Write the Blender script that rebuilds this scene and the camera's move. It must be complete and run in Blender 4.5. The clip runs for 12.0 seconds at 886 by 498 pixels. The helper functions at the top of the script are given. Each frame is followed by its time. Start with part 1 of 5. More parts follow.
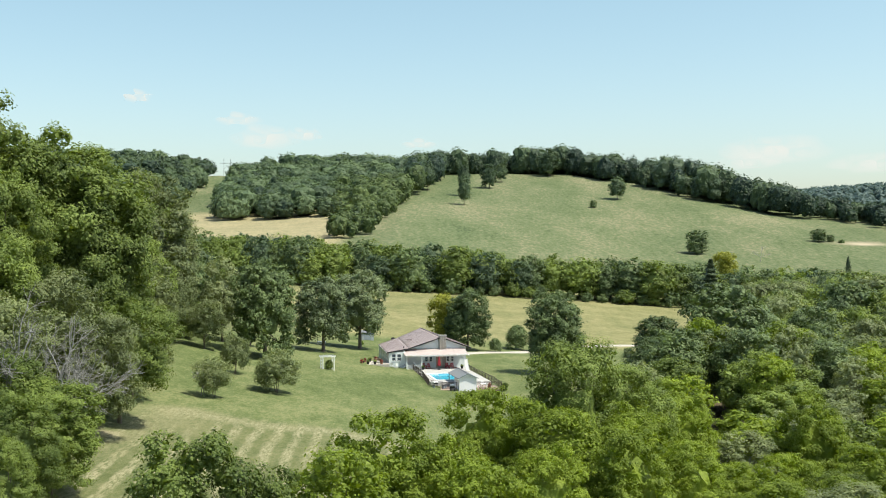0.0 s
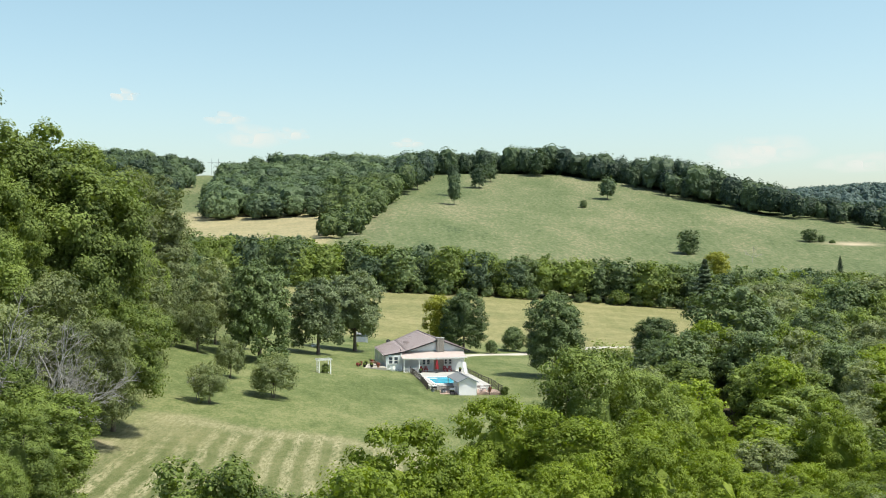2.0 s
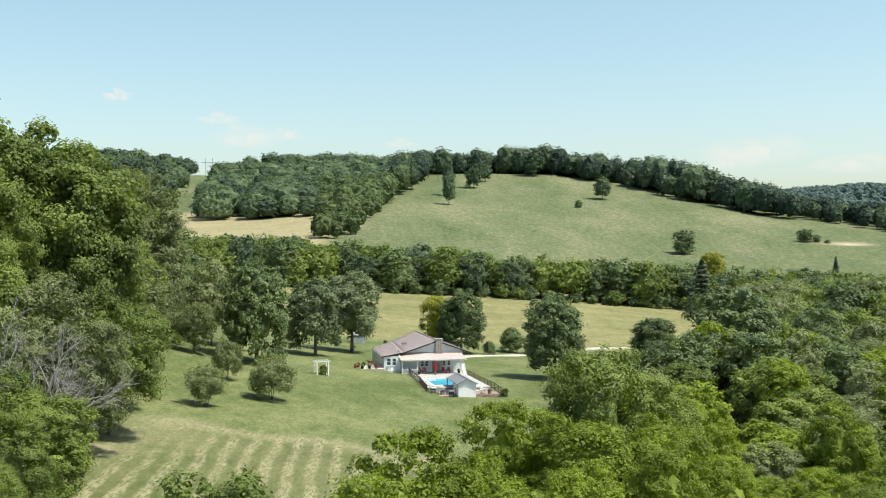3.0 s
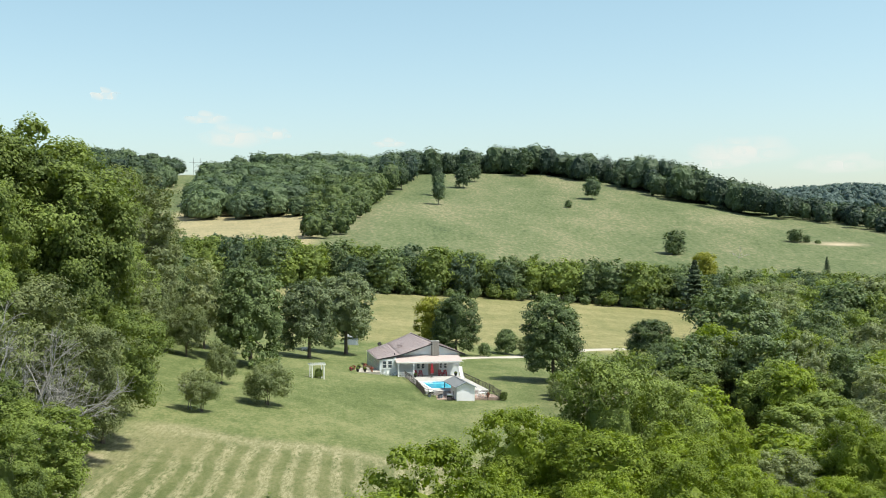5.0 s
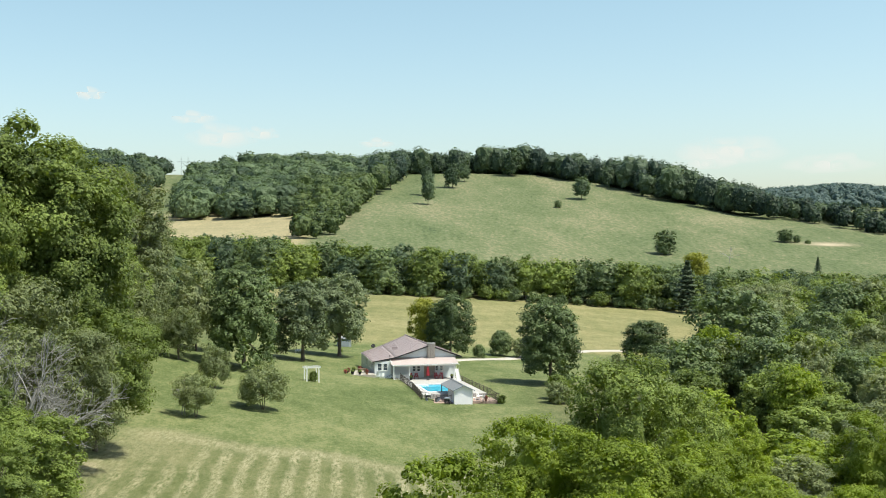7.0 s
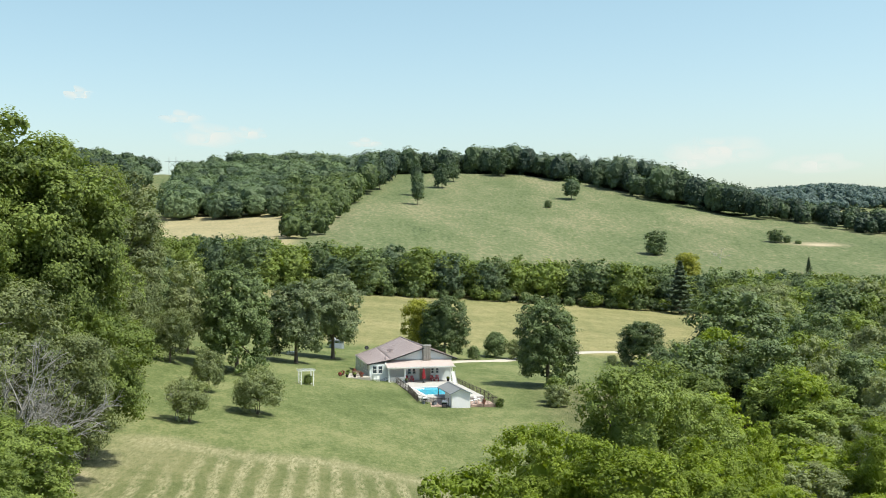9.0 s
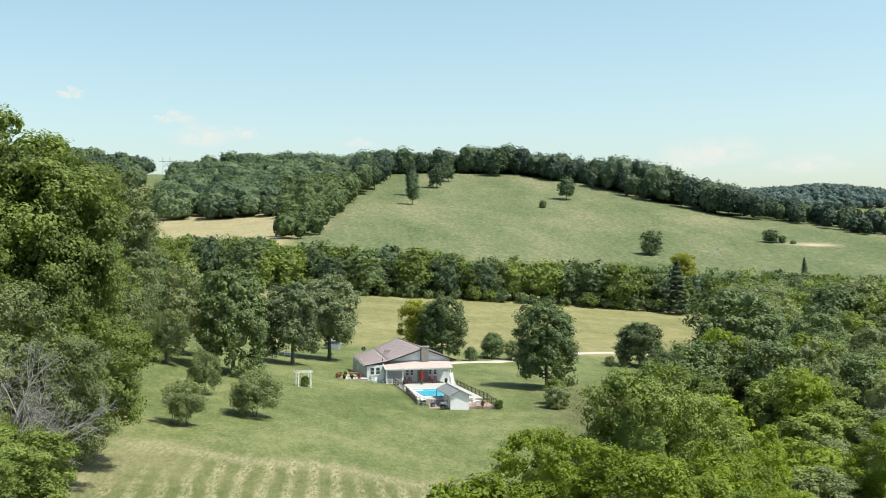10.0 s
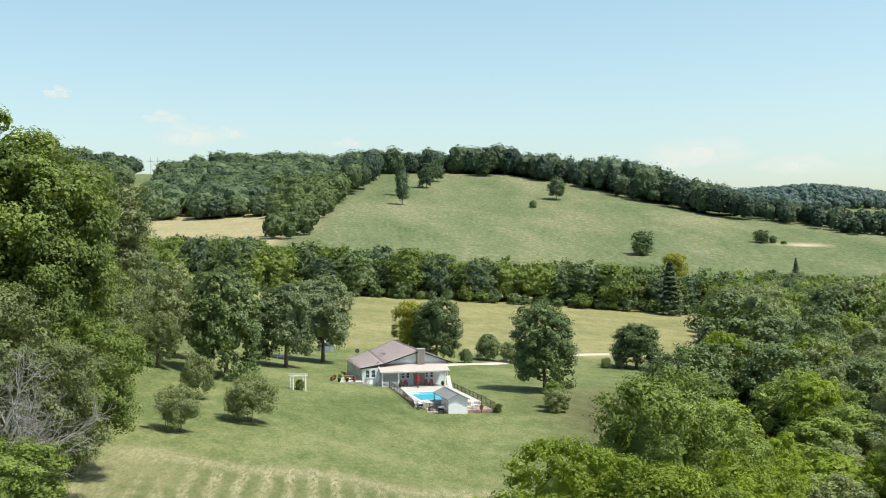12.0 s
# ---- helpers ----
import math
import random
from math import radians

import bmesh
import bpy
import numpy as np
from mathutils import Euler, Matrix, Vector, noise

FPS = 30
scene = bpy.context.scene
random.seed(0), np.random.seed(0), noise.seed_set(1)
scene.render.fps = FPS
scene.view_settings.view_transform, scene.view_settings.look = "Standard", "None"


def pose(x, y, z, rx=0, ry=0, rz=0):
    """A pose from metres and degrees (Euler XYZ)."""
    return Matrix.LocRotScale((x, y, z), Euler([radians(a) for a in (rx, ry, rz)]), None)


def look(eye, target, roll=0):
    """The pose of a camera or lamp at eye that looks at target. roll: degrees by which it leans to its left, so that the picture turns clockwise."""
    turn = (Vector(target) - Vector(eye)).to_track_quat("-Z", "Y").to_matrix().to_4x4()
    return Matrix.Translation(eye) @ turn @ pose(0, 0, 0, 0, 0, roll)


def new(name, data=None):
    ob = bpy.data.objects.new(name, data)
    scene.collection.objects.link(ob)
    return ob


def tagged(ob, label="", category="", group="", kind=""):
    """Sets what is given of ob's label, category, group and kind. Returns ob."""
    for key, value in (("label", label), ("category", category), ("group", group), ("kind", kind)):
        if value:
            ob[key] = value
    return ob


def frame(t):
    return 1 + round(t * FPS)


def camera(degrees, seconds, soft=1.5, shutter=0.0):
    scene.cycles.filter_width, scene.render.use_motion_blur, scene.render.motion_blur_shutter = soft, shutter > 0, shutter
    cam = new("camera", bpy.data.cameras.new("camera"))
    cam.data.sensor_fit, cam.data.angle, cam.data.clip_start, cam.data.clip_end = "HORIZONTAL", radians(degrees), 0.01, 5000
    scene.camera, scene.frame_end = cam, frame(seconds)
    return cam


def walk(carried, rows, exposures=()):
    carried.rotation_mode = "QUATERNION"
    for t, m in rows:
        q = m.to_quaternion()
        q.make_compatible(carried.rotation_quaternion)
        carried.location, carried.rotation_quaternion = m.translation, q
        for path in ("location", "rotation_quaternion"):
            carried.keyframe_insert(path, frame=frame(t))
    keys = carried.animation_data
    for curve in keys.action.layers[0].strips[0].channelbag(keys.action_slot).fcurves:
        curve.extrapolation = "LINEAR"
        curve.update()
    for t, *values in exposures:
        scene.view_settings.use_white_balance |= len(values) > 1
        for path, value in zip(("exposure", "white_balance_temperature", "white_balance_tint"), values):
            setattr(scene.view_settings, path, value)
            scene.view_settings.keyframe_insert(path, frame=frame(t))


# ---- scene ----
cam = camera(42.810, 12.0, 1.0)
PATH = [
    (0, pose(-0.000, 0.000, 23.700, 90.0000, 0, -0.0000)),
    (0.5, pose(-0.513, 1.124, 23.742, 89.9984, 0, -0.1594)),
    (1, pose(-1.008, 2.202, 23.782, 89.9969, 0, -0.3185)),
    (1.5, pose(-1.485, 3.238, 23.822, 89.9955, 0, -0.4775)),
    (2, pose(-1.945, 4.236, 23.861, 89.9943, 0, -0.6362)),
    (2.5, pose(-2.390, 5.197, 23.899, 89.9932, 0, -0.7947)),
    (3, pose(-2.819, 6.127, 23.936, 89.9922, 0, -0.9529)),
    (3.5, pose(-3.234, 7.027, 23.973, 89.9914, 0, -1.1108)),
    (4, pose(-3.636, 7.903, 24.008, 89.9908, 0, -1.2684)),
    (4.5, pose(-4.026, 8.756, 24.043, 89.9902, 0, -1.4256)),
    (5, pose(-4.405, 9.591, 24.077, 89.9898, 0, -1.5825)),
    (5.5, pose(-4.773, 10.410, 24.109, 89.9896, 0, -1.7390)),
    (6, pose(-5.132, 11.217, 24.141, 89.9895, 0, -1.8952)),
    (6.5, pose(-5.483, 12.016, 24.172, 89.9895, 0, -2.0509)),
    (7, pose(-5.826, 12.809, 24.203, 89.9897, 0, -2.2062)),
    (7.5, pose(-6.162, 13.601, 24.232, 89.9900, 0, -2.3610)),
    (8, pose(-6.493, 14.394, 24.260, 89.9904, 0, -2.5153)),
    (8.5, pose(-6.819, 15.193, 24.288, 89.9910, 0, -2.6692)),
    (9, pose(-7.142, 15.999, 24.314, 89.9917, 0, -2.8225)),
    (9.5, pose(-7.461, 16.817, 24.340, 89.9926, 0, -2.9753)),
    (10, pose(-7.779, 17.650, 24.365, 89.9936, 0, -3.1275)),
    (10.5, pose(-8.095, 18.502, 24.389, 89.9948, 0, -3.2792)),
    (11, pose(-8.412, 19.375, 24.412, 89.9960, 0, -3.4303)),
    (11.5, pose(-8.729, 20.273, 24.435, 89.9975, 0, -3.5807)),
    (12, pose(-9.049, 21.200, 24.456, 89.9990, 0, -3.7305)),
]
walk(cam, PATH, ((0.0, 0.40, 6800, 0.5), (12.0, 0.40, 6800, 0.5)))

# ---- light ----
SUN_DIR = Vector((0.44, -0.17, 0.882)).normalized()
world = bpy.data.worlds.new("sky")
scene.world = world
world.use_nodes = True
wn = world.node_tree
sky = wn.nodes.new("ShaderNodeTexSky")
sky.sky_type = "NISHITA"
sky.sun_disc = False
sky.sun_elevation = math.asin(SUN_DIR.z)
sky.sun_rotation = math.atan2(SUN_DIR.x, SUN_DIR.y)
sky.altitude = 200
sky.air_density = 1.0
sky.dust_density = 2.0
sky.ozone_density = 0.2
tint = wn.nodes.new("ShaderNodeMix")
tint.data_type, tint.blend_type = "RGBA", "MULTIPLY"
tint.inputs["Factor"].default_value = 1.0
lift = wn.nodes.new("ShaderNodeSeparateXYZ")
wn.links.new(wn.nodes.new("ShaderNodeTexCoord").outputs["Generated"], lift.inputs[0])
hue = wn.nodes.new("ShaderNodeValToRGB")
hue.color_ramp.elements[0].position, hue.color_ramp.elements[0].color = 0.03, (0.985, 0.965, 1.0, 1)
hue.color_ramp.elements[1].position, hue.color_ramp.elements[1].color = 0.22, (0.99, 1.04, 0.99, 1)
hue.color_ramp.elements.new(0.5).color = (1.0, 1.0, 1.0, 1)
wn.links.new(lift.outputs[2], hue.inputs[0])
wn.links.new(hue.outputs[0], tint.inputs[7])
wn.links.new(sky.outputs[0], tint.inputs[6])
wn.links.new(tint.outputs[2], wn.nodes["Background"].inputs[0])
wn.nodes["Background"].inputs[1].default_value = 0.15
sun_lamp = bpy.data.lights.new("sun", "SUN")
sun_lamp.energy = 4.7
sun_lamp.angle = radians(0.55)
sun_lamp.color = (1.0, 0.955, 0.88)
sun = new("sun", sun_lamp)
sun.matrix_world = look(SUN_DIR * 500, (0, 0, 0))


# ---- the lie of the land ----
def ramp(v, keys, values):
    return np.interp(v, keys, values)


def land(x, y):
    """Height of the ground at x, y (numpy arrays or numbers)."""
    x = np.asarray(x, float)
    y = np.asarray(y, float)
    left = ramp(y, [200, 277, 465], [0.15, 0.086, 0.065])
    right = ramp(y, [220, 277, 465], [0.035, 0.07, 0.065])
    mid = ramp(y, [215, 277, 370, 465, 500], [0, -0.5, 1.8, 6.1, 7.7])
    xl = np.minimum(x, 0)
    xr = np.clip(x, 0, 190)
    base = mid - left * np.maximum(xl, -300) - right * xr
    # wooded slope on the west side
    near = 1 - np.clip((y - 230) / 200, 0, 1)
    base = base + near * 0.10 * np.maximum(-x - 34, 0) * np.clip((300 + x) / 100, 0, 1)
    # little ravine in the east wood
    base = base - 3.0 * np.exp(-(((x - 34) / 14) ** 2)) * np.clip((185 - y) / 40, 0, 1)
    base = base - 2.0 * np.clip((75 - y) / 60, 0, 1)
    # the meadow hill
    crest_y = ramp(x, [-700, -300, -262, -240, -150, 0, 130, 210, 290, 360, 450, 700], [1100, 1150, 1330, 1340, 1250, 1200, 1180, 1110, 1030, 920, 850, 800])
    crest_z = ramp(x, [-700, -300, -262, -240, -150, 0, 130, 210, 290, 360, 450, 700], [107, 108, 110, 110, 109, 103, 102, 85, 61, 44, 32, 10])
    power = ramp(x, [-150, -30, 130, 290], [1.65, 1.15, 1.38, 1.2])
    s = np.clip((y - 500) / (crest_y - 500), 0, 1)
    hill = base + (crest_z - base) * s ** power
    over = np.clip((y - crest_y) / 500, 0, 1)
    hill = hill * (1 - 0.55 * over * over * (3 - 2 * over))
    # far ridge to the east
    ridge = ramp(x, [300, 520, 800, 950, 1150, 1500, 3000], [60, 122, 138, 150, 128, 100, 80])
    fade = np.exp(-(((y - 2450) / 480) ** 2))
    return np.where(y > 1300, np.maximum(hill, ridge * fade), hill)


def at(x, y, dz=0.0):
    return Vector((x, y, float(land(x, y)) + dz))


# ---- materials ----
def nodes_of(name):
    m = bpy.data.materials.new(name)
    m.use_nodes = True
    return m, m.node_tree, m.node_tree.nodes["Principled BSDF"]


def noise_node(nt, scale, detail=4, rough=0.6, coord=None):
    n = nt.nodes.new("ShaderNodeTexNoise")
    n.inputs["Scale"].default_value = scale
    n.inputs["Detail"].default_value = detail
    n.inputs["Roughness"].default_value = rough
    if coord is None:
        coord = nt.nodes.new("ShaderNodeNewGeometry").outputs["Position"]
    nt.links.new(coord, n.inputs["Vector"])
    return n


def ramp_node(nt, fac, stops):
    r = nt.nodes.new("ShaderNodeValToRGB")
    while len(r.color_ramp.elements) < len(stops):
        r.color_ramp.elements.new(0.5)
    for e, (p, c) in zip(r.color_ramp.elements, stops):
        e.position, e.color = p, (*c, 1) if len(c) == 3 else c
    nt.links.new(fac, r.inputs[0])
    return r


def mixed(nt, kind, fac, a, b):
    n = nt.nodes.new("ShaderNodeMix")
    n.data_type, n.blend_type = "RGBA", kind
    for sock, v in ((n.inputs[0], fac), (n.inputs[6], a), (n.inputs[7], b)):
        if hasattr(v, "links"):
            nt.links.new(v, sock)
        elif isinstance(v, tuple):
            sock.default_value = (*v, 1)
        else:
            sock.default_value = v
    return n.outputs[2]


def math_node(nt, op, a, b=0.0, clamp=False):
    n = nt.nodes.new("ShaderNodeMath")
    n.operation, n.use_clamp = op, clamp
    for sock, v in zip(n.inputs, (a, b)):
        if hasattr(v, "links"):
            nt.links.new(v, sock)
        else:
            sock.default_value = v
    return n.outputs[0]


def plain(name, c, rough=0.6, metal=0.0, vary=0.12, scale=3.0, bump=0.0):
    """Paint, metal, plastic, wood: a colour with grain and stains at two scales."""
    m, nt, b = nodes_of(name)
    geo = nt.nodes.new("ShaderNodeTexCoord").outputs["Object"]
    n1 = noise_node(nt, scale, 5, 0.65, geo)
    n2 = noise_node(nt, scale * 9, 3, 0.6, geo)
    f = mixed(nt, "MIX", 0.4, n1.outputs[0], n2.outputs[0])
    lo = tuple(v * (1 - vary) for v in c)
    hi = tuple(min(1, v * (1 + vary)) for v in c)
    r = ramp_node(nt, f, [(0.3, lo), (0.7, hi)])
    nt.links.new(r.outputs[0], b.inputs["Base Color"])
    b.inputs["Roughness"].default_value = rough
    b.inputs["Metallic"].default_value = metal
    if bump:
        bp = nt.nodes.new("ShaderNodeBump")
        bp.inputs["Strength"].default_value = bump
        bp.inputs["Distance"].default_value = 0.02
        nt.links.new(f, bp.inputs["Height"])
        nt.links.new(bp.outputs[0], b.inputs["Normal"])
    return m


def foliage(name, dark, light, glow=0.26, rough=0.55, patch=0.35, relief=0.2):
    """Leaves: a colour for each leaf, each tree a little different, and light passing through."""
    m, nt, b = nodes_of(name)
    geo = nt.nodes.new("ShaderNodeNewGeometry")
    info = nt.nodes.new("ShaderNodeObjectInfo")
    big = noise_node(nt, patch, 2, 0.6, geo.outputs["Position"])
    k = math_node(nt, "ADD", math_node(nt, "MULTIPLY", geo.outputs["Random Per Island"], 0.26), math_node(nt, "MULTIPLY", math_node(nt, "SUBTRACT", big.outputs[0], 0.12), 1.0))
    k = math_node(nt, "ADD", k, math_node(nt, "MULTIPLY", math_node(nt, "SUBTRACT", info.outputs["Random"], 0.5), 0.35), True)
    tone = nt.nodes.new("ShaderNodeAttribute")
    tone.attribute_name = "tone"
    k = math_node(nt, "ADD", k, tone.outputs["Fac"], True)
    r = ramp_node(nt, k, [(0.08, dark), (0.92, light)])
    nt.links.new(r.outputs[0], b.inputs["Base Color"])
    b.inputs["Roughness"].default_value = rough
    b.inputs["Specular IOR Level"].default_value = 0.35
    bp = nt.nodes.new("ShaderNodeBump")
    bp.inputs["Strength"].default_value = 0.8
    bp.inputs["Distance"].default_value = relief
    nt.links.new(noise_node(nt, 0.5 / relief, 3, 0.7, geo.outputs["Position"]).outputs[0], bp.inputs["Height"])
    nt.links.new(bp.outputs[0], b.inputs["Normal"])
    t = nt.nodes.new("ShaderNodeBsdfTranslucent")
    nt.links.new(mixed(nt, "MULTIPLY", 1.0, r.outputs[0], (1.35, 1.35, 0.6)), t.inputs[0])
    mx = nt.nodes.new("ShaderNodeMixShader")
    mx.inputs[0].default_value = glow
    nt.links.new(b.outputs[0], mx.inputs[1])
    nt.links.new(t.outputs[0], mx.inputs[2])
    nt.links.new(mx.outputs[0], nt.nodes["Material Output"].inputs[0])
    return m


LEAF_OAK = foliage("oak leaves", (0.042, 0.072, 0.015), (0.260, 0.330, 0.078), 0.36)
LEAF_DARK = foliage("maple leaves", (0.018, 0.040, 0.012), (0.190, 0.255, 0.100), 0.26, 0.5)
LEAF_SILVER = foliage("silver maple leaves", (0.044, 0.074, 0.028), (0.330, 0.385, 0.215), 0.3, 0.5)
LEAF_LOCUST = foliage("locust leaves", (0.080, 0.122, 0.012), (0.305, 0.385, 0.046), 0.42)
LEAF_DULL = foliage("grey-green leaves", (0.062, 0.086, 0.034), (0.285, 0.325, 0.150), 0.34)
LEAF_PALE = foliage("apple leaves", (0.115, 0.150, 0.066), (0.340, 0.380, 0.205), 0.42)
LEAF_YELLOW = foliage("yellow leaves", (0.13, 0.15, 0.02), (0.32, 0.33, 0.05), 0.34)
# extra blue in the far leaves stands in for distance haze
LEAF_FAR_HAZED = foliage("woodland leaves tinted for haze", (0.023, 0.048, 0.033), (0.128, 0.182, 0.086), 0.28, 0.55, 0.25, 0.8)
LEAF_SPUR = foliage("lighter woodland leaves tinted for haze", (0.030, 0.058, 0.022), (0.180, 0.236, 0.072), 0.28, 0.55, 0.25, 0.8)
# aerial haze painted into the ridge leaves: bluish, with little contrast
LEAF_HAZE = foliage("haze-tinted distant woodland leaves", (0.060, 0.100, 0.094), (0.092, 0.142, 0.128), 0.25, 0.55, 0.05, 1.5)
LEAF_PINE = foliage("pine needles", (0.045, 0.074, 0.042), (0.125, 0.165, 0.092), 0.25)
BARK = plain("bark", (0.13, 0.105, 0.08), 0.9, 0, 0.35, 2.5, 0.6)
DEADWOOD = plain("grey dead wood", (0.31, 0.30, 0.29), 0.85, 0, 0.2, 4)
ROOF = plain("mauve metal roof", (0.31, 0.255, 0.255), 0.5, 0.0, 0.10, 0.8)
ROOF_PORCH = plain("faded pinkish porch roofing", (0.46, 0.385, 0.37), 0.55, 0.0, 0.10, 0.8)
SIDING = plain("white siding", (0.66, 0.70, 0.72), 0.6, 0, 0.05, 1.2)
BOARD = plain("white painted boards", (0.86, 0.84, 0.90), 0.55, 0, 0.05, 1.5)
BRONZE = plain("dark bronze metal", (0.060, 0.048, 0.042), 0.5, 0.2, 0.2, 5)
WHITE = plain("white paint", (0.80, 0.80, 0.79), 0.5, 0, 0.05, 2)
SHINGLE = plain("grey shingles", (0.20, 0.21, 0.225), 0.85, 0, 0.2, 5, 0.3)
CONCRETE = plain("pale concrete", (0.40, 0.385, 0.37), 0.85, 0, 0.12, 0.9, 0.2)
BLACK = plain("black metal", (0.02, 0.02, 0.022), 0.45, 0.3, 0.2, 6)
RED = plain("red plastic", (0.30, 0.025, 0.035), 0.45, 0, 0.15, 4)
STONE = plain("chimney stone", (0.30, 0.275, 0.25), 0.9, 0, 0.3, 3, 0.6)
TAN = plain("tan door panel", (0.42, 0.33, 0.26), 0.6, 0, 0.15, 2)
GLASS = plain("dark window glass", (0.06, 0.08, 0.10), 0.08, 0, 0.1, 1)
GRAVEL = plain("pale gravel", (0.42, 0.385, 0.34), 0.95, 0, 0.15, 1.5, 0.4)


def water_mat():
    m, nt, b = nodes_of("pool water")
    n = noise_node(nt, 1.6, 3, 0.5)
    r = ramp_node(nt, n.outputs[0], [(0.35, (0.035, 0.38, 0.56)), (0.68, (0.09, 0.52, 0.69))])
    nt.links.new(r.outputs[0], b.inputs["Base Color"])
    b.inputs["Roughness"].default_value = 0.06
    b.inputs["IOR"].default_value = 1.33
    bp = nt.nodes.new("ShaderNodeBump")
    bp.inputs["Strength"].default_value = 0.08
    nt.links.new(noise_node(nt, 4, 2).outputs[0], bp.inputs["Height"])
    nt.links.new(bp.outputs[0], b.inputs["Normal"])
    return m


WATER = water_mat()


def ground_mat():
    """Grass: lawn, hay field, hill pasture and woodland floor, by the weights stored on the sheet."""
    m, nt, b = nodes_of("grass")
    pos = nt.nodes.new("ShaderNodeNewGeometry").outputs["Position"]

    def weight(name):
        a = nt.nodes.new("ShaderNodeAttribute")
        a.attribute_name = name
        return a.outputs["Fac"]

    along = nt.nodes.new("ShaderNodeMapping")
    along.inputs["Scale"].default_value = (1.0, 0.42, 1.0)
    nt.links.new(pos, along.inputs[0])
    big = noise_node(nt, 0.045, 5, 0.62, pos)
    mid = noise_node(nt, 0.40, 5, 0.65, along.outputs[0])
    fine = noise_node(nt, 2.3, 6, 0.8, along.outputs[0])
    # lawn
    f = math_node(nt, "ADD", math_node(nt, "MULTIPLY", big.outputs[0], 0.28), math_node(nt, "ADD", math_node(nt, "MULTIPLY", mid.outputs[0], 0.26), math_node(nt, "MULTIPLY", fine.outputs[0], 0.46)))
    lawn = ramp_node(nt, f, [(0.42, (0.076, 0.104, 0.035)), (0.5, (0.127, 0.152, 0.060)), (0.58, (0.198, 0.205, 0.096))]).outputs[0]
    # dry hay field
    tan = ramp_node(nt, f, [(0.41, (0.128, 0.138, 0.056)), (0.5, (0.202, 0.194, 0.088)), (0.59, (0.280, 0.250, 0.130))]).outputs[0]
    # hill pasture with tufts
    slope = nt.nodes.new("ShaderNodeMapping")
    slope.inputs["Scale"].default_value = (1.0, 0.33, 1.0)
    nt.links.new(pos, slope.inputs[0])
    tuft = noise_node(nt, 0.42, 6, 0.78, slope.outputs[0])
    patchy = noise_node(nt, 0.016, 5, 0.65, slope.outputs[0])
    ft = math_node(nt, "ADD", math_node(nt, "MULTIPLY", tuft.outputs[0], 0.6), math_node(nt, "MULTIPLY", patchy.outputs[0], 0.4))
    hill = ramp_node(nt, ft, [(0.37, (0.050, 0.074, 0.033)), (0.455, (0.098, 0.126, 0.056)), (0.525, (0.137, 0.152, 0.079)), (0.61, (0.235, 0.214, 0.132))]).outputs[0]
    # hay lying in rows on the near field
    mp = nt.nodes.new("ShaderNodeMapping")
    mp.inputs["Rotation"].default_value = (0, 0, radians(-3))
    nt.links.new(pos, mp.inputs[0])
    wv = nt.nodes.new("ShaderNodeTexWave")
    wv.inputs["Scale"].default_value = 0.145
    wv.inputs["Distortion"].default_value = 3.6
    wv.inputs["Detail"].default_value = 5
    wv.inputs["Detail Scale"].default_value = 0.55
    wv.inputs["Detail Roughness"].default_value = 0.62
    nt.links.new(mp.outputs[0], wv.inputs[0])
    mp2 = nt.nodes.new("ShaderNodeMapping")
    mp2.inputs["Scale"].default_value = (2.2, 0.45, 1)
    nt.links.new(pos, mp2.inputs[0])
    litter = noise_node(nt, 1.5, 6, 0.8, mp2.outputs[0])
    thin = ramp_node(nt, noise_node(nt, 0.13, 3, 0.6, pos).outputs[0], [(0.35, (0.35, 0.35, 0.35)), (0.62, (1, 1, 1))]).outputs[0]
    swath = math_node(nt, "MULTIPLY", thin, ramp_node(nt, wv.outputs["Fac"], [(0.25, (0.06, 0.06, 0.06)), (0.8, (1, 1, 1))]).outputs[0])
    rows = math_node(nt, "MULTIPLY", swath, ramp_node(nt, litter.outputs[0], [(0.41, (0.0, 0.0, 0.0)), (0.57, (1, 1, 1))]).outputs[0])
    band = math_node(nt, "MULTIPLY", weight("band"), ramp_node(nt, litter.outputs[0], [(0.34, (0, 0, 0)), (0.62, (0.85, 0.85, 0.85))]).outputs[0])
    rows = math_node(nt, "MAXIMUM", rows, band)
    stub = ramp_node(nt, f, [(0.42, (0.082, 0.104, 0.036)), (0.58, (0.170, 0.170, 0.082))]).outputs[0]
    cut = mixed(nt, "MIX", rows, stub, (0.340, 0.310, 0.195))
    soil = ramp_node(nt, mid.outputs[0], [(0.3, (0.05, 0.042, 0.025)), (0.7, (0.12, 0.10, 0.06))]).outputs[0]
    bare = ramp_node(nt, mid.outputs[0], [(0.3, (0.42, 0.33, 0.24)), (0.7, (0.58, 0.47, 0.36))]).outputs[0]
    c = mixed(nt, "MIX", weight("tan"), lawn, tan)
    c = mixed(nt, "MIX", weight("hill"), c, hill)
    c = mixed(nt, "MIX", weight("cut"), c, cut)
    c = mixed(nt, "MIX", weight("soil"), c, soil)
    c = mixed(nt, "MIX", weight("bare"), c, bare)
    nt.links.new(c, b.inputs["Base Color"])
    b.inputs["Roughness"].default_value = 0.95
    b.inputs["Specular IOR Level"].default_value = 0.15
    bp = nt.nodes.new("ShaderNodeBump")
    bp.inputs["Strength"].default_value = 0.7
    bp.inputs["Distance"].default_value = 0.25
    nt.links.new(math_node(nt, "ADD", mid.outputs[0], fine.outputs[0]), bp.inputs["Height"])
    nt.links.new(bp.outputs[0], b.inputs["Normal"])
    return m


GRASS = ground_mat()


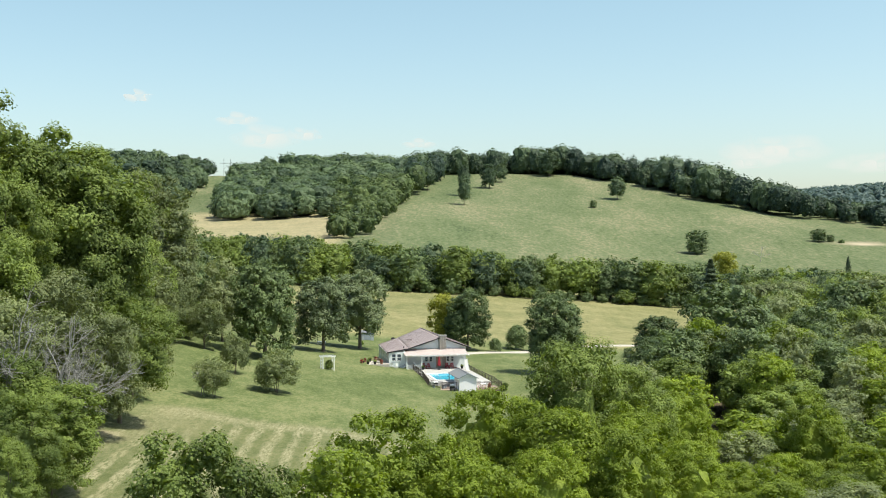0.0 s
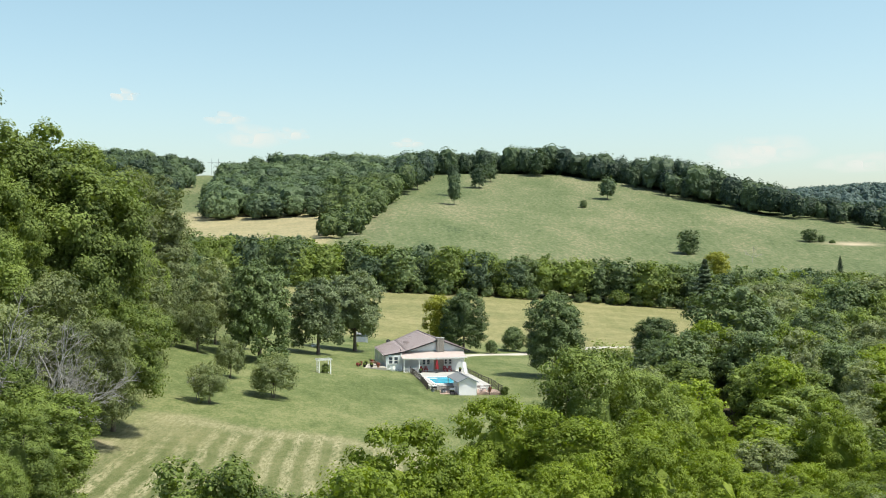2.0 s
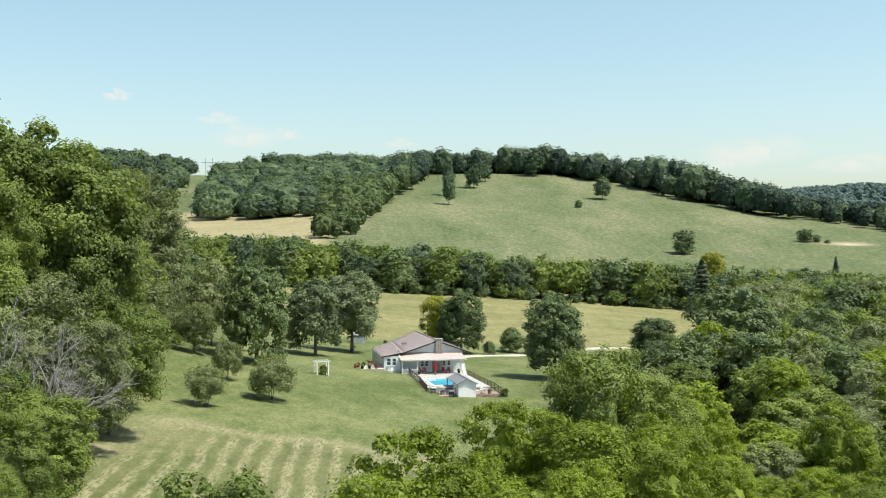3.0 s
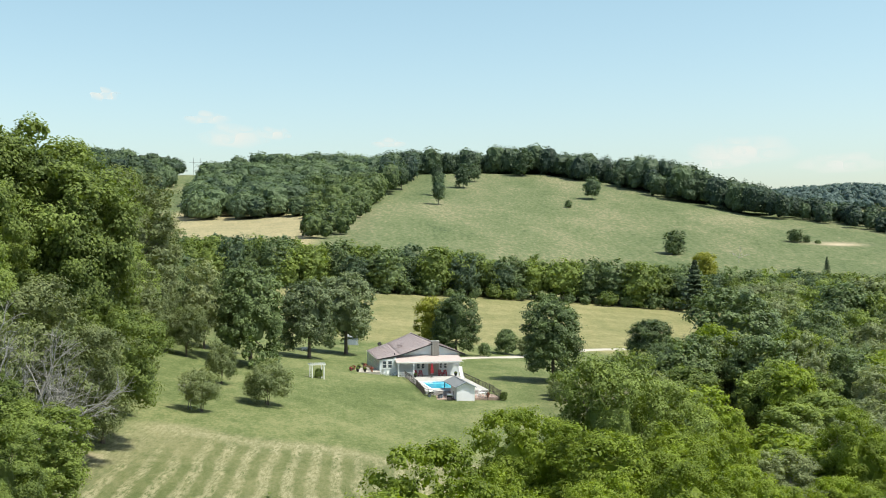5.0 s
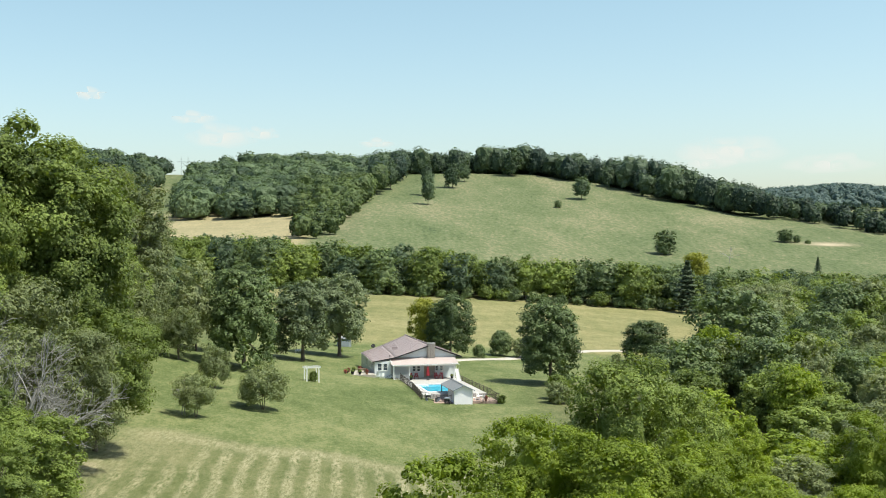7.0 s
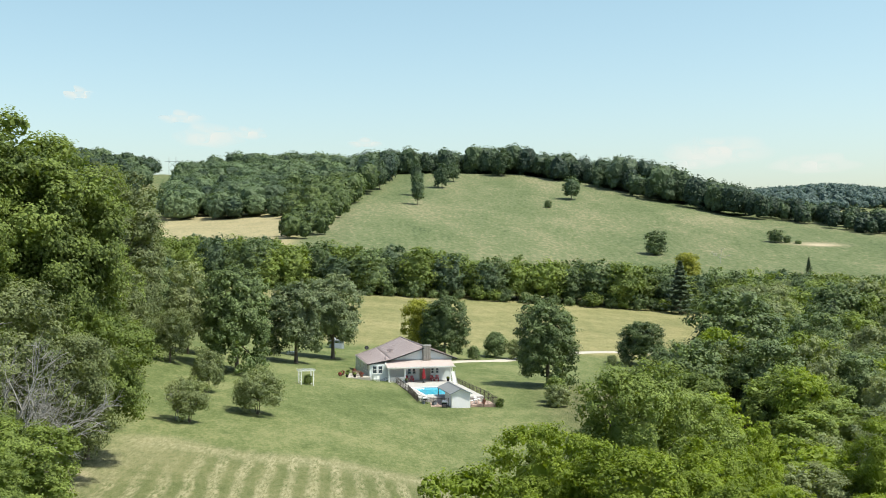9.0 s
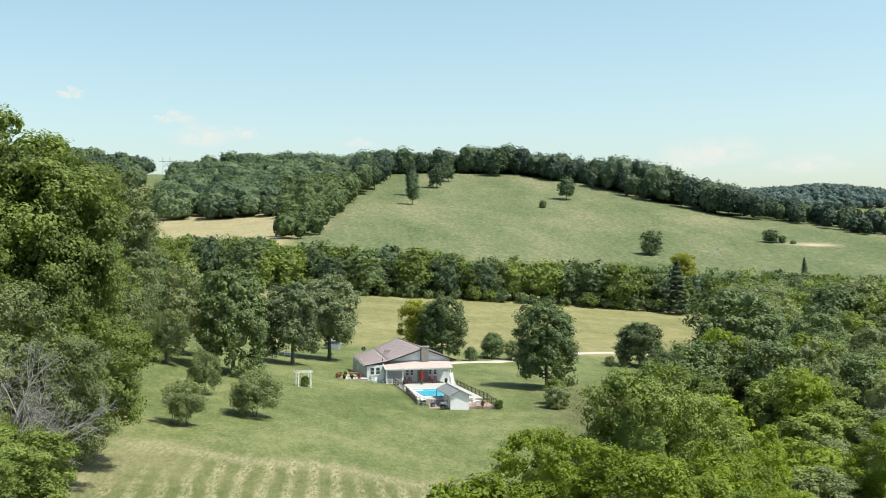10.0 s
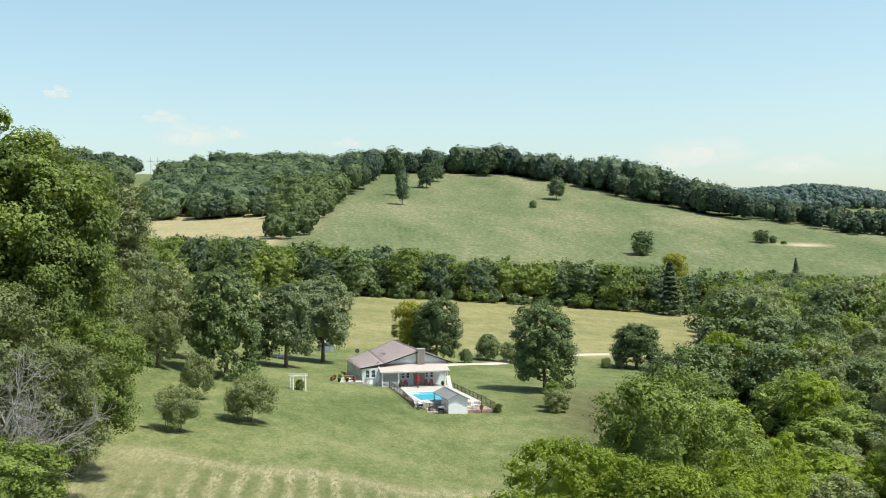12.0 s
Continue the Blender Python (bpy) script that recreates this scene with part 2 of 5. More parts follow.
# ---- mesh helpers ----
def mesh_from(name, verts, faces, mat, smooth=False):
    me = bpy.data.meshes.new(name)
    verts = np.asarray(verts, np.float32)
    faces = np.asarray(faces, np.int32)
    me.vertices.add(len(verts))
    me.vertices.foreach_set("co", verts.ravel())
    n, k = faces.shape
    me.loops.add(n * k)
    me.loops.foreach_set("vertex_index", faces.ravel())
    me.polygons.add(n)
    me.polygons.foreach_set("loop_start", np.arange(0, n * k, k, dtype=np.int32))
    me.polygons.foreach_set("use_smooth", np.full(n, smooth, dtype=bool))
    me.update(calc_edges=True)
    me.validate()
    me.materials.append(mat)
    return me


def part(name, bm, mat, parent, label=""):
    """Links a bmesh (or a mesh) as one object under a thing or a part."""
    if isinstance(bm, bpy.types.Mesh):
        me = bm
    else:
        me = bpy.data.meshes.new(name)
        bm.to_mesh(me)
        bm.free()
        me.materials.append(mat)
    ob = new(name, me)
    ob.parent = parent
    return tagged(ob, label)


def thing(name, m, label, category, group="", kind=""):
    ob = new(name)
    ob.matrix_world = m
    ob.empty_display_size = 0.3
    return tagged(ob, label, category, group, kind)


def boxes(*bb):
    """One bmesh of axis-aligned boxes (x0, y0, z0, x1, y1, z1)."""
    bm = bmesh.new()
    for x0, y0, z0, x1, y1, z1 in bb:
        v = [bm.verts.new(p) for p in ((x0, y0, z0), (x1, y0, z0), (x1, y1, z0), (x0, y1, z0), (x0, y0, z1), (x1, y0, z1), (x1, y1, z1), (x0, y1, z1))]
        for f in ((3, 2, 1, 0), (4, 5, 6, 7), (0, 1, 5, 4), (1, 2, 6, 5), (2, 3, 7, 6), (3, 0, 4, 7)):
            bm.faces.new([v[i] for i in f])
    return bm


def sheet(corners, thick, n=10):
    """A roof sheet over four corners that need not lie in one plane."""
    a, b, c, d = (Vector(p) for p in corners)
    bm = bmesh.new()
    top = [[bm.verts.new(a.lerp(b, i / n).lerp(d.lerp(c, i / n), j / n)) for j in range(n + 1)] for i in range(n + 1)]
    low = [[bm.verts.new(v.co - Vector((0, 0, thick))) for v in row] for row in top]
    for i in range(n):
        for j in range(n):
            bm.faces.new((top[i][j], top[i + 1][j], top[i + 1][j + 1], top[i][j + 1])).smooth = True
            bm.faces.new((low[i][j + 1], low[i + 1][j + 1], low[i + 1][j], low[i][j]))
    for rim in ([(k, 0) for k in range(n + 1)], [(n, k) for k in range(n + 1)], [(n - k, n) for k in range(n + 1)], [(0, n - k) for k in range(n + 1)]):
        for (i, j), (k, m) in zip(rim[:-1], rim[1:]):
            bm.faces.new((low[i][j], low[k][m], top[k][m], top[i][j]))
    bmesh.ops.recalc_face_normals(bm, faces=bm.faces)
    return bm


def slab(corners, thick):
    """A sheet through the corners, with thickness downwards."""
    bm = bmesh.new()
    top = [bm.verts.new(c) for c in corners]
    low = [bm.verts.new((c[0], c[1], c[2] - thick)) for c in corners]
    bm.faces.new(top)
    bm.faces.new(low[::-1])
    n = len(corners)
    for i in range(n):
        bm.faces.new((top[i], low[i], low[(i + 1) % n], top[(i + 1) % n]))
    bmesh.ops.recalc_face_normals(bm, faces=bm.faces)
    return bm


def tube_arrays(points, radii, sides=6):
    points = [Vector(p) for p in points]
    vs, fs = [], []
    for i, (p, r) in enumerate(zip(points, radii)):
        d = (points[min(i + 1, len(points) - 1)] - points[max(i - 1, 0)]).normalized()
        a = d.orthogonal().normalized()
        b = d.cross(a)
        for k in range(sides):
            w = 2 * math.pi * k / sides
            vs.append(p + (a * math.cos(w) + b * math.sin(w)) * r)
    for i in range(len(points) - 1):
        for k in range(sides):
            k2 = (k + 1) % sides
            fs.append((i * sides + k, i * sides + k2, (i + 1) * sides + k2, (i + 1) * sides + k))
    return vs, fs


def join_arrays(chunks):
    V, F, n = [], [], 0
    for v, f in chunks:
        V += [tuple(p) for p in v]
        F += [tuple(i + n for i in q) for q in f]
        n += len(v)
    return V, F


# ---- trees ----
def leaf_arrays(points, normals, size, r, plump=1.0):
    """Folded leaf blades (two triangles each) at the points."""
    n = len(points)
    t = r.normal(size=(n, 3))
    t -= normals * (t * normals).sum(1)[:, None]
    t /= np.linalg.norm(t, axis=1)[:, None] + 1e-9
    s = np.cross(normals, t)
    L = (size * r.uniform(0.65, 1.35, n))[:, None]
    W = L * r.uniform(0.32, 0.5, n)[:, None] * plump
    fold = normals * L * 0.16
    a = points - t * L * 0.5
    b = points + s * W - fold + t * L * 0.05
    c = points + t * L * 0.5
    d = points - s * W - fold + t * L * 0.05
    V = np.stack([a, b, c, d], 1).reshape(-1, 3)
    k = np.arange(n)[:, None] * 4
    F = np.concatenate([k + [0, 1, 2], k + [0, 2, 3]], 0)
    return V, F


def dome(r, height, base, rx, n, top=0.8, depth=0.26):
    """A crown's shape: clumps over an egg from base to height with radius rx. Gives its middle, half sizes, and a function from directions to distances."""
    mid = np.array([0, 0, base + (height - base) * 0.44])
    half = np.array([rx, rx, (height - base) * 0.56])
    golden = math.pi * (3 - math.sqrt(5))

    def spread(m, lo):
        k = np.arange(m) + 0.5
        z = 1 - (1 - lo) * k / m
        a = golden * k + r.uniform(-0.5, 0.5, m)
        q = np.sqrt(np.maximum(0, 1 - z * z))
        d = np.stack([q * np.cos(a), q * np.sin(a), z], 1) + r.normal(size=(m, 3)) * 0.75 / math.sqrt(m)
        return d / np.linalg.norm(d, axis=1)[:, None]

    g1, g2 = spread(n, -0.8), spread(n * 5, -0.85)
    scale = half / half.prod() ** (1 / 3)
    w1 = 2.05 / math.sqrt(n) * r.uniform(0.75, 1.3, n)
    w2 = 2.0 / math.sqrt(n * 5) * r.uniform(0.7, 1.2, n * 5)
    h1 = r.uniform(0.55, 1.0, n)
    h2 = r.uniform(0.4, 1.0, n * 5)
    big = r.normal(size=(5, 3))
    big /= np.linalg.norm(big, axis=1)[:, None]
    amp = r.uniform(-0.24, 0.12, 5)

    def lumps(d, g, w, h):
        e = (d[:, None, :] - g[None]) * scale
        e[..., 2] *= np.where(e[..., 2] < 0, 1.45, 0.9)
        return (np.sqrt(np.clip(1 - (e * e).sum(2) / w**2, 0, 1)) * h).max(1)

    def reach(d):
        z = d[:, 2]
        egg = np.where(z > 0, 1 - (1 - top) * z * (1 - z) * 2.0 + 0.10 * z * z * (1 - z) * 4, np.minimum(1 + 0.1 * z * z, 0.80 / np.maximum(-z, 0.3)))
        wave = 1 + (amp * np.maximum(0, d @ big.T) ** 2).sum(1)
        return egg * wave * (1 - depth + depth * (lumps(d, g1, w1, h1) * 0.92 + lumps(d, g2, w2, h2) * 0.36))

    probe = spread(900, -0.9)
    q = probe * reach(probe)[:, None]
    half = half * np.array([1, 1, 0]) / np.quantile(np.hypot(q[:, 0], q[:, 1]), 0.97) + np.array([0, 0, (height - mid[2]) / q[:, 2].max()])
    return mid, half, reach, mid + g1 * half * 0.7


def crown_core(form, level, inset, rugged=0.05):
    """The closed inner mass of twigs and leaves that the outer sprays cover."""
    mid, half, reach, _ = form
    d, f = ICO[level]
    jag = 1 + rugged * np.sin(d @ np.array([[57.0, 31, 83], [71, -44, 29], [-38, 90, 41]])).mean(1)
    return mid + d * half * (reach(d) * jag * inset)[:, None], f


def trunk_mesh(r, name, lobes, base, girth, mat, stems=1, limbs=7):
    chunks = []
    for s in range(stems):
        lean = Vector((r.uniform(-1, 1), r.uniform(-1, 1), 0)) * (0.25 if stems > 1 else 0.06) * base
        cz = np.mean([q[2] for q in lobes])
        start = Vector((0, 0, -0.6)) + lean * 0.05
        pts = [start, start.lerp(Vector((lean.x, lean.y, base)), 0.45), Vector((lean.x, lean.y, base)), Vector((lean.x * 1.4, lean.y * 1.4, cz))]
        g = girth / math.sqrt(stems)
        chunks.append(tube_arrays(pts, [g * 1.3, g * 0.9, g * 0.72, g * 0.3], 7))
        fork = pts[2]
        order = r.permutation(len(lobes))[: limbs // stems + 1]
        for k in order:
            e = Vector(lobes[k][:3])
            b = fork.lerp(pts[3], r.uniform(0, 0.7))
            m = b.lerp(e, 0.55) + Vector((0, 0, 0.08 * (e - b).length))
            chunks.append(tube_arrays([b, m, e], [g * 0.4, g * 0.24, g * 0.07], 5))
    v, f = join_arrays(chunks)
    return mesh_from(name, v, f, mat, True)


def ico_dirs(level):
    bm = bmesh.new()
    bmesh.ops.create_icosphere(bm, subdivisions=level, radius=1.0)
    v = np.array([k.co[:] for k in bm.verts])
    f = np.array([[k.index for k in q.verts] for q in bm.faces])
    bm.free()
    return v, f


ICO = {k: ico_dirs(k) for k in (1, 2, 3)}


def bough_clumps(r, form, count):
    """Leafy clumps set over a crown: rows of middle and radius."""
    mid, half, reach, _ = form
    k = np.arange(count) + 0.5
    z = 1 - 1.72 * k / count
    a = math.pi * (3 - math.sqrt(5)) * k + r.uniform(-0.4, 0.4, count)
    q = np.sqrt(1 - z * z)
    d = np.stack([q * np.cos(a), q * np.sin(a), z], 1) + r.normal(size=(count, 3)) * 0.5 / math.sqrt(count)
    d /= np.linalg.norm(d, axis=1)[:, None]
    rad = 2.15 / math.sqrt(count) * half.prod() ** (1 / 3) * r.uniform(0.7, 1.3, count)
    skin = d * half * reach(d)[:, None]
    far = np.linalg.norm(skin, axis=1)
    return mid + skin * (np.maximum(far - rad * r.uniform(0.6, 0.9, count), 0.3 * far) / far)[:, None], rad


def unit(v):
    return v / (np.linalg.norm(v, axis=1)[:, None] + 1e-9)


def foliage_points(r, form, mids, rad, count, sprays, flat=0.8, jitter=0.3, whole=0.45, outer=1.12):
    """Leaf places and their outward directions: sprays of leaves set over each bough. whole: how far the leaves turn with the crown as a whole."""
    mid, half, reach, _ = form
    squash = np.array([1, 1, flat])
    out = unit((mids - mid) / half)
    i = np.repeat(np.arange(len(rad)), sprays)
    e = unit(r.normal(size=(len(i), 3)) + out[i] * 0.8 + np.array([0, 0, 0.15]))
    place = mids[i] + e * squash * (rad[i] * r.uniform(0.5, 0.95, len(i)))[:, None]
    size = rad[i] * r.uniform(0.3, 0.55, len(i))
    d = (place - mid) / half
    far = np.linalg.norm(d, axis=1)
    ok = far > 0.6 * reach(d / far[:, None])
    i, e, place, size = i[ok], e[ok], place[ok], size[ok]
    j = r.choice(len(size), count, p=size**2 / (size**2).sum())
    g = unit(r.normal(size=(count, 3)) + e[j] * 0.4 + np.array([0, 0, 0.25]))
    p = place[j] + g * squash * (size[j] * r.uniform(0.4, outer, count))[:, None]
    return p, unit(g * 0.5 + e[j] * 0.55 + out[i[j]] * whole + np.array([0, 0, 0.45]) + r.normal(size=(count, 3)) * jitter)


def crown_arrays(r, form, boughs, count, leaf, sprays=7, flat=0.8, jitter=0.3, plump=1.1, core=0.48, inset=0.70, whole=0.45):
    """Leaves of a crown, with coarser leaf masses deeper in each bough and a closed heart of twigs."""
    mids, rad = bough_clumps(r, form, boughs)
    deep = count // 4
    p, nrm = foliage_points(r, form, mids, rad, count - deep, sprays, flat, jitter, whole)
    chunks = [leaf_arrays(p, nrm, leaf, r, plump)]
    i = r.choice(len(rad), deep, p=rad**2 / (rad**2).sum())
    g = unit(r.normal(size=(deep, 3)))
    chunks.append(leaf_arrays(mids[i] + g * np.array([1, 1, flat]) * (rad[i] * inset * r.uniform(0.7, 1.1, deep))[:, None], unit(g + r.normal(size=(deep, 3)) * 0.3), leaf * 1.6, r, 1.4))
    chunks.append(crown_core(form, 3, core))
    n = np.cumsum([0] + [len(v) for v, _ in chunks])
    return np.concatenate([v for v, _ in chunks]), np.concatenate([f + k for (_, f), k in zip(chunks, n)])


def tree_proto(seed, height, base, rx, leaves, leaf, mat, lobes=22, top=1.12, girth=None, stems=1, depth=0.28, boughs=80, **look_of):
    """The two meshes of a broadleaf tree: trunk with limbs, and crown."""
    r = np.random.default_rng(seed)
    form = dome(r, height, base, rx, lobes, top, depth)
    v, f = crown_arrays(r, form, boughs, leaves, leaf, **look_of)
    v[:, 2] *= height / np.quantile(v[:, 2], 0.998)
    crown = mesh_from("crown", v, f, mat)
    trunk = trunk_mesh(r, "trunk", form[3], base + (height - base) * 0.12, girth or height * 0.016, BARK, stems)
    return trunk, crown, height


def plant_tree(name, proto, x, y, height, turn, label, group="", category="tree", wide=1.0, sink=0.15):
    trunk, crown, h = proto
    k = height / h
    m = Matrix.Translation(at(x, y, -sink)) @ Matrix.Rotation(turn, 4, "Z") @ Matrix.Diagonal((k * wide, k * wide, k, 1))
    ob = thing(name, m, label, category, group)
    part("trunk", trunk, None, ob)
    part("crown", crown, None, ob)
    return ob


# ---- ground ----
def spaced(knots):
    out = []
    for (a, s), (b, _) in zip(knots[:-1], knots[1:]):
        out += list(np.arange(a, b, s))
    return np.array(out + [knots[-1][0]])


def build_ground():
    xs = spaced([(-3200, 200), (-800, 40), (-360, 12), (-120, 2.5), (130, 6), (420, 16), (900, 60), (1800, 200), (3400, 1)])
    ys = spaced([(-600, 100), (-100, 20), (20, 3), (90, 1.6), (330, 4), (560, 9), (1400, 40), (2900, 300), (4700, 1)])
    X, Y = np.meshgrid(xs, ys)
    Z = land(X, Y)
    Z = Z + 0.5 * np.sin(X * 0.021 + 1.3) * np.sin(Y * 0.017) * np.clip((Y - 560) / 200, 0, 1)
    n, k = X.shape
    verts = np.stack([X, Y, Z], -1).reshape(-1, 3)
    i = (np.arange(n - 1)[:, None] * k + np.arange(k - 1)[None, :]).ravel()
    faces = np.stack([i, i + 1, i + k + 1, i + k], 1)
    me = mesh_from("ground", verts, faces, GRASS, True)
    x, y = verts[:, 0], verts[:, 1]

    def step(v, a, b):
        return np.clip((v - a) / (b - a), 0, 1)

    w = {}
    near_edge = 296 + 0.06 * x + 5 * np.sin(x * 0.06)
    w["tan"] = step(y, near_edge - 4, near_edge + 5) * (1 - step(y, 560, 620)) * step(x, -150, -120)
    w["tan"] = np.maximum(w["tan"], step(y, 560, 600) * (1 - step(y, 925, 950)) * (1 - step(x, -66, -55)))
    w["hill"] = step(y, 560, 620) * (1 - w["tan"])
    hay_far = 135.5 + 1.2 * np.sin(x * 0.35) - 0.25 * np.maximum(-x - 28, 0)
    w["cut"] = (1 - step(y, hay_far - 1.6, hay_far + 1.6)) * step(x, -37 + 0.02 * (y - 110), -32) * (1 - step(x, 2, 12)) * step(y, 60, 75)
    w["band"] = np.exp(-(((y - hay_far + 2.6) / 2.4) ** 2)) + np.exp(-(((x + 33 - 0.1 * y + 12) / 4.0) ** 2)) * 0.7
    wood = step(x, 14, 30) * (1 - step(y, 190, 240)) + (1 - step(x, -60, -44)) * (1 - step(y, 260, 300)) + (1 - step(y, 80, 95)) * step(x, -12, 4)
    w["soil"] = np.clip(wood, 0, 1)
    w["bare"] = np.exp(-(((x - 292) / 16) ** 2) - (((y - 788) / 7) ** 2)) + np.exp(-(((x + 34.5) / 1.6) ** 2) - (((y - 113.5) / 1.4) ** 2)) * 0.7
    w["bare"] = w["bare"] + 0.26 * step(y, 600, 660) * (1 - step(y, 925, 950)) * (1 - step(x, -70, -55)) * step(x, -330, -280)
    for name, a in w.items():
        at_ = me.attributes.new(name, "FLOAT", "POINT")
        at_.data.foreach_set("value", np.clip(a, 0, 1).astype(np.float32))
    return tagged(new("ground", me), "rolling green lawn, hay field and hill pasture", "ground", kind="structure")


build_ground()


# ---- house, pool and yard (local frame: x along the porch, y to the back) ----
HOUSE = Matrix.Translation((-6.5, 214.3, 0)) @ Matrix.Rotation(radians(10), 4, "Z")


def yard(u, w, z=0.0, turn=0.0):
    """A pose in the house's frame."""
    return HOUSE @ Matrix.Translation((u, w, z)) @ Matrix.Rotation(radians(turn), 4, "Z")


def yard_floor(u, w):
    p = HOUSE @ Vector((u, w, 0))
    return float(land(p.x, p.y))


def wall_boxes(a0, a1, z0, z1, holes, d0, d1, along="x"):
    """Boxes that fill a wall from a0 to a1 round rectangular holes (a, b, low, high), in order along the wall."""
    out, a = [], a0
    for h0, h1, l, t in sorted(holes):
        out += [(a, z0, h0, z1), (h0, z0, h1, l), (h0, t, h1, z1)]
        a = h1
    out.append((a, z0, a1, z1))
    if along == "x":
        return [(p, d0, q, r, d1, s) for p, q, r, s in out if r - p > 0.01 and s - q > 0.01]
    return [(d0, p, q, d1, r, s) for p, q, r, s in out if r - p > 0.01 and s - q > 0.01]


def window(parent, u0, u1, z0, z1, w, along="x", name="window"):
    """A window in the hole: frame with a middle bar, pane, sill."""
    t = 0.05

    def bx(a, b, c, d, p, q):
        return (a, p, b, c, q, d) if along == "x" else (p, a, b, q, c, d)

    m = (z0 + z1) / 2
    fr = part(name, boxes(bx(u0, z0, u0 + t, z1, w - 0.03, w + 0.1), bx(u1 - t, z0, u1, z1, w - 0.03, w + 0.1), bx(u0 + t, z0, u1 - t, z0 + t, w - 0.03, w + 0.1), bx(u0 + t, z1 - t, u1 - t, z1, w - 0.03, w + 0.1), bx(u0 + t, m - 0.03, u1 - t, m + 0.03, w - 0.01, w + 0.09)), WHITE, parent)
    part("pane", boxes(bx(u0 + t, z0 + t, u1 - t, z1 - t, w + 0.04, w + 0.055)), GLASS, fr, "dark window glass")
    part("sill", boxes(bx(u0 - 0.06, z0 - 0.07, u1 + 0.06, z0 - 0.004, w - 0.09, w + 0.02)), WHITE, fr)
    return fr


def roof_ribs(parent, a, b, c, d, n, mat):
    """Standing seams from the eave a-b up to the ridge d-c."""
    a, b, c, d = (Vector(p) for p in (a, b, c, d))
    for i in range(n + 1):
        k = i / n
        p, q = a.lerp(b, k), d.lerp(c, k)
        s = (q - p).normalized()
        side = (b - a).normalized() * 0.02
        up = Vector((0, 0, 0.03))
        bm = bmesh.new()
        lo = [bm.verts.new(x) for x in (p - side, p + side, q + side, q - side)]
        hi = [bm.verts.new(v.co + up) for v in lo]
        bm.faces.new(hi)
        for j in range(4):
            bm.faces.new((lo[j], lo[(j + 1) % 4], hi[(j + 1) % 4], hi[j]))
        bmesh.ops.recalc_face_normals(bm, faces=bm.faces)
        part("roof_seam", bm, mat, parent)


def build_house():
    h = thing("house", HOUSE, "low white farmhouse with mauve metal roof, stone chimney and front porch", "house")
    front = [(3.6, 4.2, 1.95, 2.95), (4.45, 5.05, 1.95, 2.95), (5.75, 6.75, 0.8, 2.95), (7.85, 8.35, 2.0, 2.95), (8.7, 9.25, 2.0, 2.95)]
    part("front_wall", boxes(*wall_boxes(-0.6, 11.6, 0.1, 4.5, front, 3.0, 3.2)), SIDING, h, "white siding in the porch shade")
    for u0, u1, z0, z1 in front:
        if z0 > 1:
            window(h, u0, u1, z0, z1, 3.0)
    door = part("door", boxes((5.77, 3.03, 0.8, 6.73, 3.1, 2.93)), TAN, h, "tan sliding patio door")
    part("door_handle", boxes((6.6, 2.97, 1.75, 6.65, 3.03, 1.95)), BLACK, door)
    side = [(3.0, 3.9, 2.5, 3.7), (5.0, 5.9, 2.5, 3.7), (7.4, 8.3, 2.5, 3.7), (11, 11.9, 2.5, 3.7), (14, 14.9, 2.5, 3.7)]
    part("side_wall", boxes(*wall_boxes(1.2, 18, -0.2, 4.05, side, -3.6, -3.4, "y")), SIDING, h)
    for a, b, z0, z1 in side:
        window(h, a, b, z0, z1, -3.6, "y")
    wing = [(-3.05, -2.3, 2.4, 3.7), (-2.05, -1.3, 2.4, 3.7)]
    part("wing_wall", boxes(*wall_boxes(-3.4, -0.6, 0.2, 4.05, wing, 1.2, 1.4)), SIDING, h)
    for u0, u1, z0, z1 in wing:
        window(h, u0, u1, z0, z1, 1.2)
    part("return_wall", boxes((-0.8, 1.4, 0.2, -0.6, 3.0, 4.3)), SIDING, h)
    part("east_wall", boxes((11.4, 3.2, 0.1, 11.6, 18, 4.55)), SIDING, h)
    part("back_wall", boxes((-3.4, 17.8, 0.1, 11.4, 18, 4.05)), SIDING, h)
    part("gable_wall", slab_upright([(-3.3, 4.05), (-0.6, 4.3), (3.0, 5.15), (6.7, 6.5), (11.6, 4.75), (11.6, 4.5), (-0.6, 4.5)], 3.0, 3.2), SIDING, h)
    # roof: two western pitches with a slight break, one eastern pitch
    L0, L1, LB0, LB1 = (-4.1, 0.75, 4.08), (0.2, 1.6, 4.72), (-3.6, 18.4, 4.12), (0.4, 18.4, 5.45)
    P0, P1 = (6.7, 2.4, 6.72), (5.1, 18.4, 7.42)
    R0, R1 = (12.6, 2.4, 4.62), (12.3, 18.4, 4.75)
    part("roof", sheet([L0, L1, LB1, LB0], 0.14), ROOF, h)
    part("roof", sheet([L1, P0, P1, LB1], 0.14), ROOF, h)
    part("roof", sheet([P0, R0, R1, P1], 0.14), ROOF, h)
    roof_ribs(h, L0, LB0, LB1, L1, 26, ROOF)
    roof_ribs(h, L1, LB1, P1, P0, 26, ROOF)
    roof_ribs(h, R1, R0, P0, P1, 26, ROOF)
    part("ridge_cap", tube(((6.7, 2.3, 6.76), (5.1, 18.5, 7.46)), 0.09), ROOF, h)
    part("fascia", beam(L0, L1, 0.05, 0.2, -0.09), BLACK, h, "dark roof edge")
    part("fascia", beam(L1, P0, 0.05, 0.2, -0.09), BLACK, h, "dark roof edge")
    part("fascia", beam(P0, R0, 0.05, 0.2, -0.09), BLACK, h, "dark roof edge")
